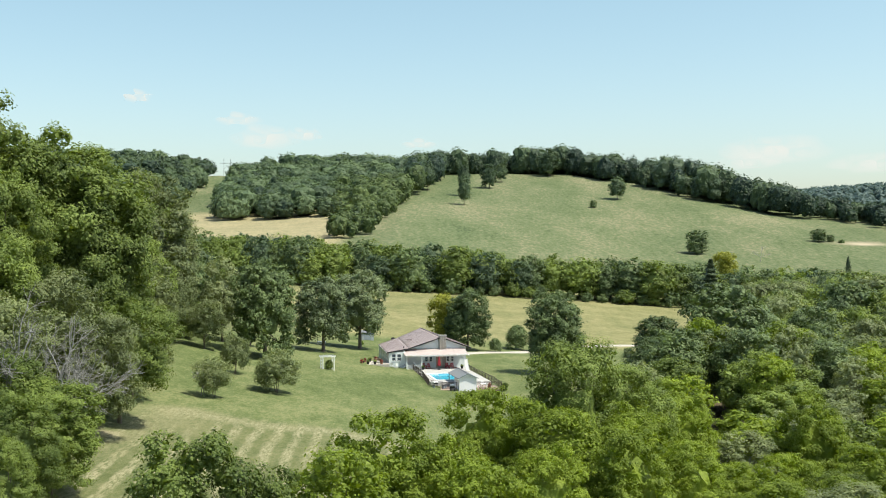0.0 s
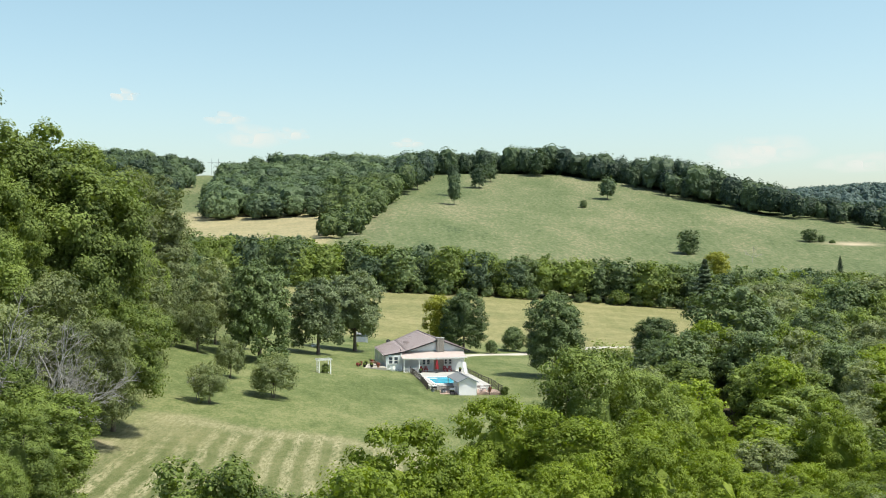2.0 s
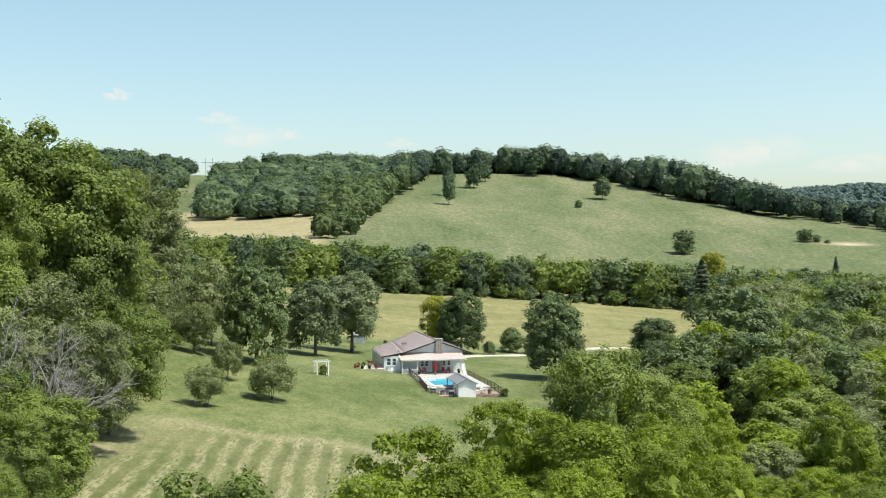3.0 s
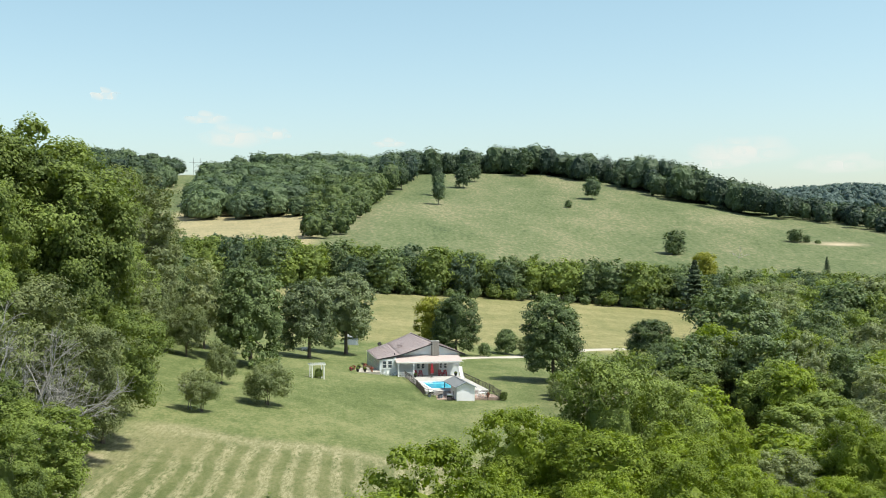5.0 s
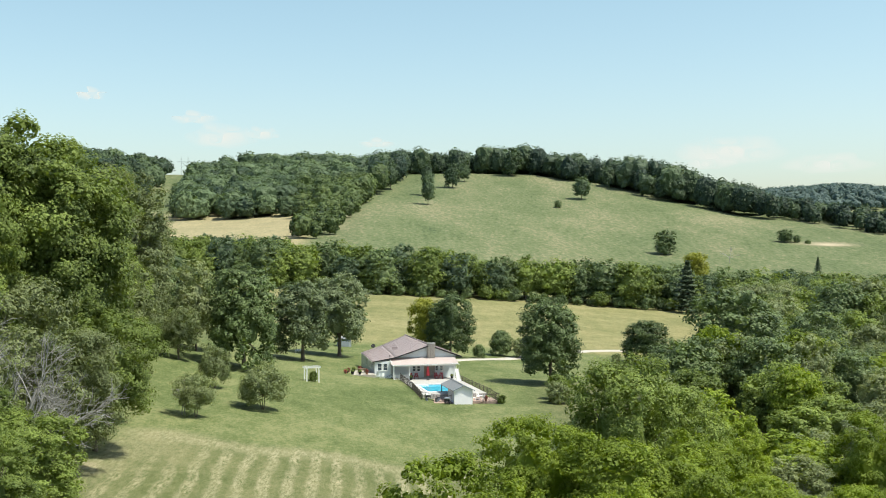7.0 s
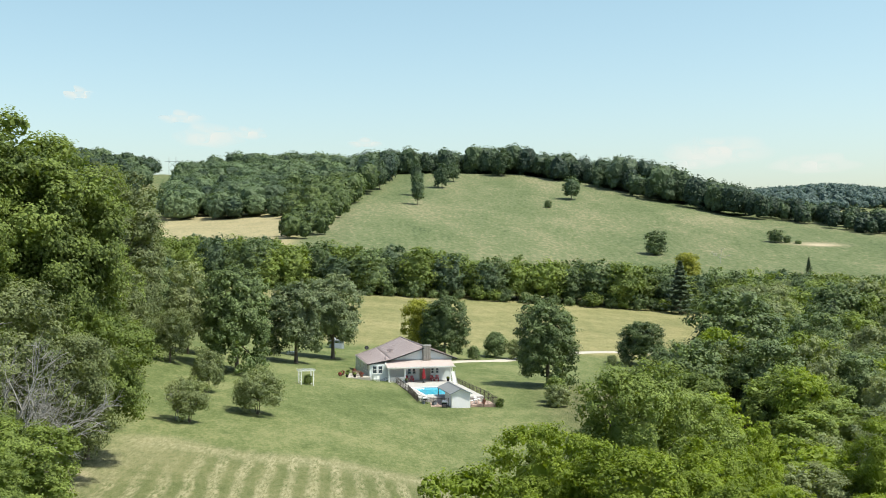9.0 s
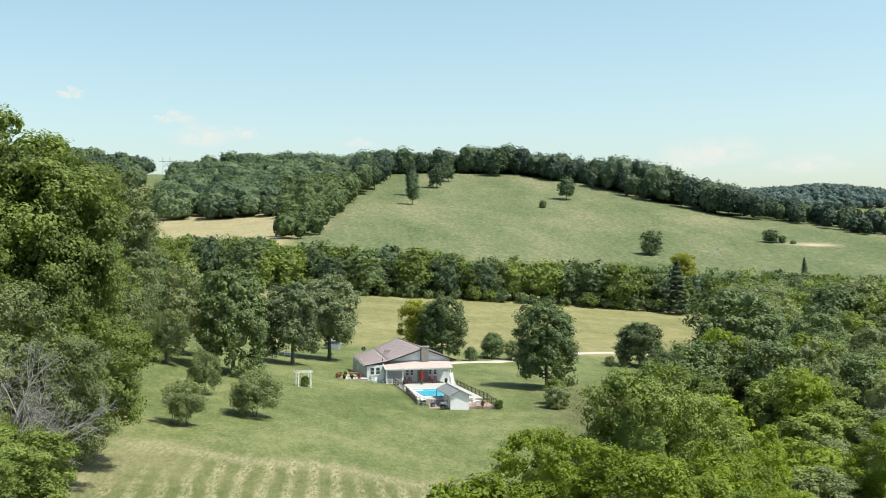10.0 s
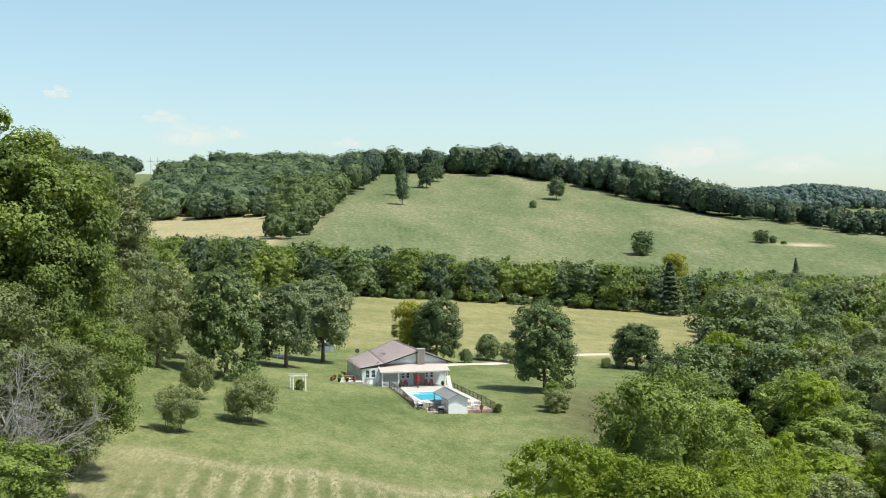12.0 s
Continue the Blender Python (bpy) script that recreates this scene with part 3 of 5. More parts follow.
    part("fascia", beam(L0, LB0, 0.05, 0.18, -0.09), WHITE, h)
    part("roof_vent", boxes((0.9, 9.0, 5.62, 1.9, 9.3, 5.95)), ROOF, h)
    part("vent_pipe", tube(((-0.6, 2.6, 4.3), (-0.6, 2.6, 5.05)), 0.07), BLACK, h)
    # chimney of rubble stone with a cap
    ch = part("chimney", boxes((6.25, 2.35, 0.8, 7.6, 2.98, 7.0)), STONE, h, "grey rubble stone chimney")
    rr = np.random.default_rng(5)
    stone = [boxes((-a, -0.05, -b, a, 0.05, b)) for a, b in ((0.15, 0.10), (0.21, 0.12), (0.12, 0.13))]
    meshes = []
    for bm in stone:
        bmesh.ops.bevel(bm, geom=bm.edges[:], offset=0.03, segments=1, affect="EDGES")
        me = bpy.data.meshes.new("stone")
        bm.to_mesh(me)
        bm.free()
        me.materials.append(STONE)
        meshes.append(me)
    for row in range(10):
        for col in range(3):
            ob = part("stone", meshes[int(rr.integers(3))], None, ch)
            ob.location = (6.5 + col * 0.43 + (0.1 if row % 2 else 0) + rr.uniform(-0.04, 0.04), 2.33 - rr.uniform(0, 0.03), 4.65 + row * 0.245)
    part("chimney_cap", boxes((6.13, 2.23, 7.0, 7.72, 3.1, 7.12)), CONCRETE, ch)
    # porch
    E0, E1, T1, T0 = (-0.75, -0.45, 3.56), (11.35, -0.45, 3.64), (11.35, 2.99, 4.52), (-0.75, 2.99, 4.42)
    part("porch_roof", slab([E0, E1, T1, T0], 0.1), ROOF_PORCH, h, "faded pinkish porch roof")
    roof_ribs(h, E0, E1, T1, T0, 20, ROOF_PORCH)
    part("gutter", beam(E0, E1, 0.1, 0.13, -0.1), WHITE, h)
    part("porch_beam", boxes((-0.45, -0.1, 3.2, 11.0, 0.08, 3.42)), WHITE, h)
    part("porch_floor", boxes((-0.5, -0.15, -0.3, 11.2, 2.98, 0.8)), CONCRETE, h)
    for u in (-0.35, 2.5, 10.7):
        part("post", boxes((u - 0.1, -0.12, 0.8, u + 0.1, 0.08, 3.2), (u - 0.15, -0.17, 0.8, u + 0.15, 0.13, 0.95), (u - 0.15, -0.17, 3.1, u + 0.15, 0.13, 3.19)), WHITE, h)
    rail = [(-0.25, -0.06, 1.65, 2.4, 0.0, 1.72), (-0.25, -0.06, 0.92, 2.4, 0.0, 0.98)]
    rail += [(-0.2 + 0.14 * i, -0.05, 0.98, -0.16 + 0.14 * i, -0.01, 1.65) for i in range(19)]
    part("porch_rail", boxes(*rail), WHITE, h)
    part("skirting", boxes((-0.5, -0.2, -0.2, 2.6, -0.155, 0.78)), SIDING, h)
    st = part("steps", boxes(*[(-1.9 + 0.28 * i, 0.0, -0.2, -1.62 + 0.28 * i, 1.15, 0.2 + 0.15 * i) for i in range(5)]), GREYWOOD, h, "grey wooden porch steps")
    for w in (-0.02, 1.1):
        part("handrail", join_bm(beam_bm((-1.9, w, 1.05), (-0.5, w, 1.75), 0.05, 0.07), beam_bm((-1.9, w, 0.1), (-1.9, w, 1.05), 0.06, 0.06), beam_bm((-1.2, w, 0.4), (-1.2, w, 1.4), 0.05, 0.05)), GREYWOOD, st)
    part("downspout", tube(((11.1, -0.3, 3.5), (11.1, 0.2, 3.2), (11.15, 0.25, 0.2)), 0.045), WHITE, h)
    part("side_door_hood", slab([(11.6, 4, 3.3), (12.6, 4, 3.0), (12.6, 6, 3.0), (11.6, 6, 3.3)], 0.08), WHITE, h)
    return h


def slab_upright(profile, w0, w1):
    bm = bmesh.new()
    a = [bm.verts.new((u, w0, z)) for u, z in profile]
    b = [bm.verts.new((u, w1, z)) for u, z in profile]
    bm.faces.new(a)
    bm.faces.new(b[::-1])
    n = len(profile)
    for i in range(n):
        bm.faces.new((a[i], b[i], b[(i + 1) % n], a[(i + 1) % n]))
    bmesh.ops.recalc_face_normals(bm, faces=bm.faces)
    return bm


def tube(points, r, sides=8):
    v, f = tube_arrays(points, [r] * len(points), sides)
    bm = bmesh.new()
    vs = [bm.verts.new(p) for p in v]
    for q in f:
        bm.faces.new([vs[i] for i in q])
    bm.faces.new(vs[:sides][::-1])
    bm.faces.new(vs[-sides:])
    return bm


def beam_bm(a, b, wide, high, lift=0.0):
    a, b = Vector(a), Vector(b)
    d = (b - a).normalized()
    up = Vector((0, 0, 1)) if abs(d.z) < 0.9 else Vector((0, 1, 0))
    s = d.cross(up).normalized() * wide / 2
    up = s.cross(d).normalized() * high / 2
    o = Vector((0, 0, lift))
    bm = bmesh.new()
    v = [bm.verts.new(p + o) for p in (a - s - up, a + s - up, a + s + up, a - s + up, b - s - up, b + s - up, b + s + up, b - s + up)]
    for f in ((0, 1, 2, 3), (7, 6, 5, 4), (0, 4, 5, 1), (1, 5, 6, 2), (2, 6, 7, 3), (3, 7, 4, 0)):
        bm.faces.new([v[i] for i in f])
    bmesh.ops.recalc_face_normals(bm, faces=bm.faces)
    return bm


beam = beam_bm


def join_bm(*bms):
    out = bmesh.new()
    for bm in bms:
        me = bpy.data.meshes.new("joined")
        bm.to_mesh(me)
        bm.free()
        out.from_mesh(me)
        bpy.data.meshes.remove(me)
    return out


def turned(profile, sides=14):
    """A body turned round z from (radius, height) pairs."""
    v, f = [], []
    for r, z in profile:
        v += [(r * math.cos(2 * math.pi * k / sides), r * math.sin(2 * math.pi * k / sides), z) for k in range(sides)]
    bm = bmesh.new()
    vs = [bm.verts.new(p) for p in v]
    for i in range(len(profile) - 1):
        for k in range(sides):
            k2 = (k + 1) % sides
            bm.faces.new((vs[i * sides + k], vs[i * sides + k2], vs[(i + 1) * sides + k2], vs[(i + 1) * sides + k]))
    if profile[0][0] > 0.001:
        bm.faces.new(vs[:sides][::-1])
    if profile[-1][0] > 0.001:
        bm.faces.new(vs[-sides:])
    return bm


GREYWOOD = plain("weathered grey wood", (0.24, 0.28, 0.32), 0.8, 0, 0.15, 2)
HUTGREY = plain("dull grey painted metal", (0.33, 0.36, 0.38), 0.7, 0, 0.15, 2)
BROWN = plain("brown stained wood", (0.17, 0.11, 0.07), 0.8, 0, 0.25, 3)
BRICK = plain("brick red paving", (0.36, 0.26, 0.22), 0.9, 0, 0.25, 2.5, 0.3)
TERRA = plain("terracotta", (0.26, 0.12, 0.08), 0.8, 0, 0.2, 4)
TILE = plain("pool wall tile", (0.25, 0.50, 0.62), 0.3, 0, 0.1, 3)
GREYMETAL = plain("galvanised metal", (0.45, 0.47, 0.49), 0.4, 0.8, 0.1, 3)
FLOWER = foliage("red flowers", (0.10, 0.06, 0.02), (0.40, 0.06, 0.07), 0.2)

build_house()

# pool deck, pool and its surround
deck = thing("pool_deck", HOUSE, "pale concrete deck round the swimming pool", "deck", kind="structure")
PX0, PX1, PY0, PY1 = 2.45, 6.95, -17.3, -7.6
for bb in ((0.9, -20.6, PX0, -0.15), (PX1, -20.6, 11.4, -0.15), (PX0, -20.6, PX1, PY0), (PX0, PY1, PX1, -0.15)):
    part("slab", boxes((bb[0], bb[1], -0.6, bb[2], bb[3], 0.78)), CONCRETE, deck)
pool = thing("swimming_pool", HOUSE, "turquoise rectangular swimming pool with white coping", "pool")
part("basin", boxes((PX0, PY0, -0.6, PX1, PY1, -0.5), (PX0, PY0, -0.5, PX0 + 0.06, PY1, 0.76), (PX1 - 0.06, PY0, -0.5, PX1, PY1, 0.76), (PX0, PY0, -0.5, PX1, PY0 + 0.06, 0.76), (PX0, PY1 - 0.06, -0.5, PX1, PY1, 0.76)), TILE, pool)
part("water", boxes((PX0 + 0.065, PY0 + 0.065, -0.45, PX1 - 0.065, PY1 - 0.065, 0.64)), WATER, pool, "clear turquoise pool water")
for bb in ((PX0 - 0.3, PY0 - 0.3, PX1 + 0.3, PY0 + 0.02), (PX0 - 0.3, PY1 - 0.02, PX1 + 0.3, PY1 + 0.3), (PX0 - 0.3, PY0 + 0.02, PX0 + 0.02, PY1 - 0.02), (PX1 - 0.02, PY0 + 0.02, PX1 + 0.3, PY1 - 0.02)):
    part("coping", boxes((bb[0], bb[1], 0.784, bb[2], bb[3], 0.85)), WHITE, pool)
part("step", boxes((PX0 + 0.1, PY1 - 0.75, 0.2, PX0 + 1.9, PY1 - 0.1, 0.655)), WHITE, pool)
patio = tagged(part("patio", boxes((0.1, -25.4, -1.2, 12.0, -20.62, 0.06), (7.7, -25.2, -1.2, 12.1, -20.62, 0.08)), BRICK, None), "brownish paved yard below the pool deck", "patio", kind="structure")
patio.matrix_world = HOUSE


def build_shed():
    s = thing("pool_shed", HOUSE, "white pool house with grey shingle roof and an open end", "shed")
    a, b, f, k, e = 4.72, 7.66, -26.35, -21.9, 2.12
    part("front_wall", boxes((a, f, -0.6, b, f + 0.12, e)), BOARD, s)
    part("gable", slab_upright([(a, e), (b, e), ((a + b) / 2, e + 0.68)], f, f + 0.12), BOARD, s)
    part("side_wall", boxes((a, f + 0.12, -0.6, a + 0.12, k, e)), BOARD, s)
    part("side_wall", boxes((b - 0.12, f + 0.12, -0.6, b, k, e)), BOARD, s)
    part("back_wall", boxes((a + 0.12, k - 0.12, -0.6, b - 0.12, k, e)), BOARD, s)
    m, t = (a + b) / 2, e + 0.76
    part("roof", slab([(a - 0.32, f - 0.28, e - 0.06), (m, f - 0.28, t), (m, -17.5, t), (a - 0.32, -17.5, e - 0.06)], 0.08), SHINGLE, s)
    part("roof", slab([(m, f - 0.28, t), (b + 0.32, f - 0.28, e - 0.06), (b + 0.32, -17.5, e - 0.06), (m, -17.5, t)], 0.08), SHINGLE, s)
    part("ridge_cap", beam((m, f - 0.3, t + 0.02), (m, -17.5, t + 0.02), 0.22, 0.05), SHINGLE, s)
    for u in (a - 0.3, b + 0.3):
        part("bargeboard", beam((u, f - 0.29, e - 0.12), (m, f - 0.29, t - 0.05), 0.03, 0.14), GREYWOOD, s)
    for u in (a - 0.15, b + 0.15):
        for w in (-17.7,):
            part("post", boxes((u - 0.06, w - 0.06, -0.6, u + 0.06, w + 0.06, e)), BLACK, s)
    part("corner_board", boxes((a - 0.012, f - 0.012, -0.6, a + 0.1, f, e)), WHITE, s)
    part("corner_board", boxes((b - 0.1, f - 0.012, -0.6, b + 0.012, f, e)), WHITE, s)
    return s


build_shed()


PICKET = bpy.data.meshes.new("picket")
picket_bm = boxes((-0.011, -0.011, 0, 0.011, 0.011, 1.2))
picket_bm.to_mesh(PICKET)
picket_bm.free()
PICKET.materials.append(BRONZE)


def build_fence(points, label):
    f = thing("fence", HOUSE, label, "fence", "yard fences")
    for (u0, w0), (u1, w1) in zip(points[:-1], points[1:]):
        n = max(1, round(math.hypot(u1 - u0, w1 - w0) / 2.2))
        for i in range(n + 1):
            k = i / n
            u, w = u0 + (u1 - u0) * k, w0 + (w1 - w0) * k
            z = max(yard_floor(u, w), 0.0) if w < -21 else max(yard_floor(u, w), 0.25)
            part("post", boxes((u - 0.035, w - 0.035, z - 0.8, u + 0.035, w + 0.035, z + 1.35)), BRONZE, f)
            if i == n:
                break
            k2 = (i + 1) / n
            u2, w2 = u0 + (u1 - u0) * k2, w0 + (w1 - w0) * k2
            z2 = max(yard_floor(u2, w2), 0.0) if w2 < -21 else max(yard_floor(u2, w2), 0.25)
            for h in (0.2, 1.2):
                part("rail", beam((u, w, z + h), (u2, w2, z2 + h), 0.03, 0.05), BRONZE, f)
            for j in range(1, 11):
                q = j / 11
                part("picket", PICKET, None, f).location = (u + (u2 - u) * q, w + (w2 - w) * q, z + (z2 - z) * q + 0.08)
    return f


build_fence([(0.75, -0.6), (0.75, -12), (0.1, -23.2)], "dark bronze metal picket fence beside the pool deck")
build_fence([(11.6, 2.2), (11.75, -12), (12.2, -25.5)], "dark bronze metal picket fence along the yard edge")
build_fence([(0.1, -23.2), (4.4, -25.6)], "dark bronze metal picket fence in front of the yard")
build_fence([(7.75, -26.0), (12.2, -25.5)], "dark bronze metal picket fence beside the pool house")


def red_chair(u, w, turn):
    c = thing("patio_chair", yard(u, w, 0.8, turn), "red plastic slatted armchair on the porch", "chair", "porch chairs")
    part("seat", slab([(-0.3, -0.3, 0.42), (0.3, -0.3, 0.42), (0.3, 0.28, 0.34), (-0.3, 0.28, 0.34)], 0.04), RED, c)
    for i in range(4):
        part("back_slat", beam((-0.22 + 0.15 * i, 0.27, 0.33), (-0.22 + 0.15 * i, 0.5, 1.1 - 0.05 * abs(i - 1.5)), 0.12, 0.03), RED, c)
    for s in (-0.34, 0.34):
        part("arm", boxes((s - 0.06, -0.36, 0.62, s + 0.06, 0.38, 0.65)), RED, c)
        part("leg", boxes((s - 0.04, -0.32, 0, s + 0.04, -0.25, 0.62)), RED, c)
        part("leg", boxes((s - 0.04, 0.24, 0, s + 0.04, 0.31, 0.62)), RED, c)
    return c


for u, w, t in ((3.2, 1.2, 20), (3.9, 0.9, -10), (7.7, 1.1, 15), (8.4, 0.9, -20)):
    red_chair(u, w, t)


def build_umbrella():
    m = thing("patio_umbrella", yard(5.7, -0.8, 0.78), "closed red patio umbrella on a stand", "umbrella")
    part("pole", tube(((0, 0, 0), (0, 0, 2.75)), 0.03), GREYMETAL, m)
    part("base", turned([(0.32, 0), (0.32, 0.06), (0.1, 0.12), (0.05, 0.3)]), BLACK, m)
    v = []
    bm = turned([(0.26, 0.75), (0.28, 0.95), (0.22, 1.6), (0.12, 2.2), (0.03, 2.6)], 16)
    for k in bm.verts:
        a = math.atan2(k.co.y, k.co.x)
        q = 1 + 0.22 * math.cos(8 * a)
        k.co.x, k.co.y = k.co.x * q, k.co.y * q
    part("canopy", bm, RED, m, "folded red cloth canopy")
    part("finial", turned([(0.04, 2.7), (0.03, 2.8), (0.0, 2.85)], 8), GREYMETAL, m)


build_umbrella()


def build_slide():
    s = thing("pool_slide", yard(10.4, -3.2, 0.78, 0), "white curved slide beside the pool deck", "slide")
    bm = bmesh.new()
    prev = None
    for i in range(9):
        t = i / 8
        y = -2.2 * t
        z = 1.9 * (1 - t) ** 1.4 + 0.25
        ring = [bm.verts.new((x, y, z + h)) for x, h in ((-0.34, 0.22), (-0.3, 0.0), (0.3, 0.0), (0.34, 0.22))]
        if prev:
            for j in range(3):
                bm.faces.new((prev[j], prev[j + 1], ring[j + 1], ring[j]))
        prev = ring
    bmesh.ops.solidify(bm, geom=bm.faces[:], thickness=0.04)
    part("chute", bm, WHITE, s)
    for x in (-0.3, 0.3):
        part("leg", beam((x, 0.05, 0), (x, 0.0, 2.15), 0.06, 0.06), WHITE, s)
        part("leg", beam((x, -1.2, 0), (x, -1.1, 0.85), 0.06, 0.06), WHITE, s)
    for i in range(4):
        part("rung", boxes((-0.3, 0.02, 0.35 + 0.4 * i, 0.3, 0.1, 0.39 + 0.4 * i)), WHITE, s)


build_slide()


def yard_table(u, w, z, turn, label):
    t = thing("patio_table", yard(u, w, z, turn), label, "table")
    part("tabletop", turned([(0.55, 0.7), (0.57, 0.72), (0.55, 0.74)], 20), WHITE, t)
    for k in range(3):
        a = k * 2.1
        part("leg", beam((0.4 * math.cos(a), 0.4 * math.sin(a), 0), (0.15 * math.cos(a), 0.15 * math.sin(a), 0.7), 0.05, 0.05), WHITE, t)


def white_chair(m, label):
    c = thing("garden_chair", m, label, "chair", "white garden chairs")
    part("seat", boxes((-0.26, -0.26, 0.4, 0.26, 0.26, 0.44)), WHITE, c)
    part("backrest", slab_upright([(-0.26, 0.46), (0.26, 0.46), (0.22, 1.0), (-0.22, 1.0)], 0.2, 0.25), WHITE, c)
    for x in (-0.23, 0.23):
        for y in (-0.23, 0.2):
            part("leg", boxes((x - 0.03, y - 0.03, 0, x + 0.03, y + 0.03, 0.4)), WHITE, c)
    return c


yard_table(9.6, -23.6, 0.085, 0, "round white patio table in the paved yard")
for u, w, t in ((8.6, -23.4, 80), (9.5, -22.5, 0), (9.9, -24.7, 170)):
    white_chair(yard(u, w, 0.085, t), "white garden chair round the patio table")
for u, w, t in ((-3.2, -0.3, 150), (-2.5, -0.7, 200)):
    white_chair(yard(u, w, yard_floor(u, w) - 0.02, t), "white garden chair on the grass by the house")


def build_grill(u, w, z, turn, lid, label):
    g = thing("barbecue_grill", yard(u, w, z, turn), label, "grill")
    part("firebox", boxes((-0.4, -0.25, 0.6, 0.4, 0.25, 0.85)), BLACK, g)
    bm = turned([(0.25, -0.4), (0.25, 0.4)], 16)
    bmesh.ops.rotate(bm, verts=bm.verts, matrix=Matrix.Rotation(radians(90), 3, "Y"))
    bmesh.ops.translate(bm, verts=bm.verts, vec=(0, 0, 0.9))
    part("lid", bm, lid, g)
    part("handle", beam((-0.3, -0.29, 0.98), (0.3, -0.29, 0.98), 0.03, 0.03), GREYMETAL, g)
    part("shelf", boxes((0.42, -0.22, 0.78, 0.8, 0.22, 0.82)), GREYMETAL, g)
    for x in (-0.36, 0.36):
        for y in (-0.2, 0.2):
            part("leg", boxes((x - 0.025, y - 0.025, 0, x + 0.025, y + 0.025, 0.6)), BLACK, g)
    return g


build_grill(1.3, -22.3, 0.065, 20, WHITE, "white-lidded barbecue grill by the fence")
build_grill(3.6, -26.4, yard_floor(3.6, -26.4) - 0.02, -25, GREYMETAL, "black barbecue grill with silver lid outside the fence")
for u, w in ((0.9, -23.4), (2.4, -24.0), (2.9, -23.2), (5.2, -21.3)):
    b = thing("storage_bin", yard(u, w, 0.065, 10 * u), "small grey plastic storage bin in the yard", "bin", "yard bins")
    part("body", turned([(0.22, 0), (0.28, 0.5), (0.3, 0.52)], 12), GREYWOOD, b)
    part("lid", turned([(0.31, 0.525), (0.3, 0.57), (0.05, 0.62)], 12), BLACK, b)


def flower_pot(m, label, red=True, big=1.0):
    p = thing("flower_pot", m, label, "plant pot", "pots round the house")
    part("pot", turned([(0.2 * big, 0), (0.28 * big, 0.42 * big), (0.31 * big, 0.43 * big), (0.31 * big, 0.5 * big), (0.26 * big, 0.5 * big), (0.25 * big, 0.44 * big), (0.0, 0.44 * big)], 12), TERRA if red else BLACK, p)
    r = np.random.default_rng(int(abs(m.translation.x * 100)))
    q = r.normal(size=(150, 3))
    q /= np.linalg.norm(q, axis=1)[:, None]
    q[:, 2] = np.abs(q[:, 2])
    pos = q * 0.36 * big * r.uniform(0.6, 1.05, (150, 1)) + np.array([0, 0, 0.55 * big])
    v, f = leaf_arrays(pos, q, 0.16 * big, r)
    part("plant", mesh_from("plant", v, f, FLOWER if red else LEAF_OAK), None, p)


side = tagged(part("side_patio", slab([(-9.2, -0.2, 0), (-3.75, -0.8, 0), (-3.75, 6.5, 0), (-5.5, 7.5, 0), (-8.2, 4.0, 0)], 1.5), GRAVEL, None), "pale gravel terrace beside the house", "patio", kind="structure")
side.matrix_world = yard(0, 0, yard_floor(-6, 2) + 0.22)
SZ = yard_floor(-6, 2) + 0.225
for u, w, red in ((-8.9, 0.6, True), (-8.0, 3.4, True), (-7.7, 0.2, False), (-6.4, 0.0, False), (-6.9, 4.6, False), (-5.2, -0.2, True), (-8.5, 2.0, False), (-5.6, 5.9, True)):
    flower_pot(yard(u, w, SZ), "terracotta pot with red flowers on the gravel terrace" if red else "dark pot with a leafy plant on the gravel terrace", red)
for u, w in ((2.7, -0.4), (10.4, 0.6)):
    flower_pot(yard(u, w, 0.8), "dark pot with a leafy plant on the porch", False, 0.9)
flower_pot(yard(10.2, -24.9, 0.085), "terracotta pot with red flowers in the paved yard", True, 1.0)
tbl = thing("garden_table", yard(-5.6, 2.8, SZ), "dark garden table with a bench on the terrace", "table")
part("tabletop", boxes((-0.8, -0.45, 0.7, 0.8, 0.45, 0.75)), BROWN, tbl)
for x in (-0.7, 0.7):
    part("trestle", boxes((x - 0.05, -0.4, 0, x + 0.05, 0.4, 0.7)), BROWN, tbl)
    part("bench", boxes((-0.8, x - 0.14, 0.4, 0.8, x + 0.14, 0.45), (-0.6, x - 0.1, 0, -0.5, x + 0.1, 0.4), (0.5, x - 0.1, 0, 0.6, x + 0.1, 0.4)), BROWN, tbl)


def build_arbor():
    p = at(-19.9, 194.6)
    a = thing("garden_arbor", Matrix.Translation(p) @ Matrix.Rotation(radians(22), 4, "Z"), "white wooden arbor standing on the lawn", "arbor")
    for x in (-1.0, 1.0):
        for y in (-0.65, 0.65):
            part("post", boxes((x - 0.08, y - 0.08, -0.4, x + 0.08, y + 0.08, 2.15)), WHITE, a)
    for y in (-0.65, 0.65):
        part("beam", boxes((-1.3, y - 0.04, 2.15, 1.3, y + 0.04, 2.32)), WHITE, a)
    for i in range(8):
        x = -1.2 + 2.4 * i / 7
        part("rafter", boxes((x - 0.03, -0.95, 2.325, x + 0.03, 0.95, 2.43)), WHITE, a)
    for z in (0.5, 1.0, 1.5):
        part("trellis_bar", boxes((-1.02, -0.57, z, -0.98, 0.57, z + 0.04)), WHITE, a)
    return p


build_arbor()


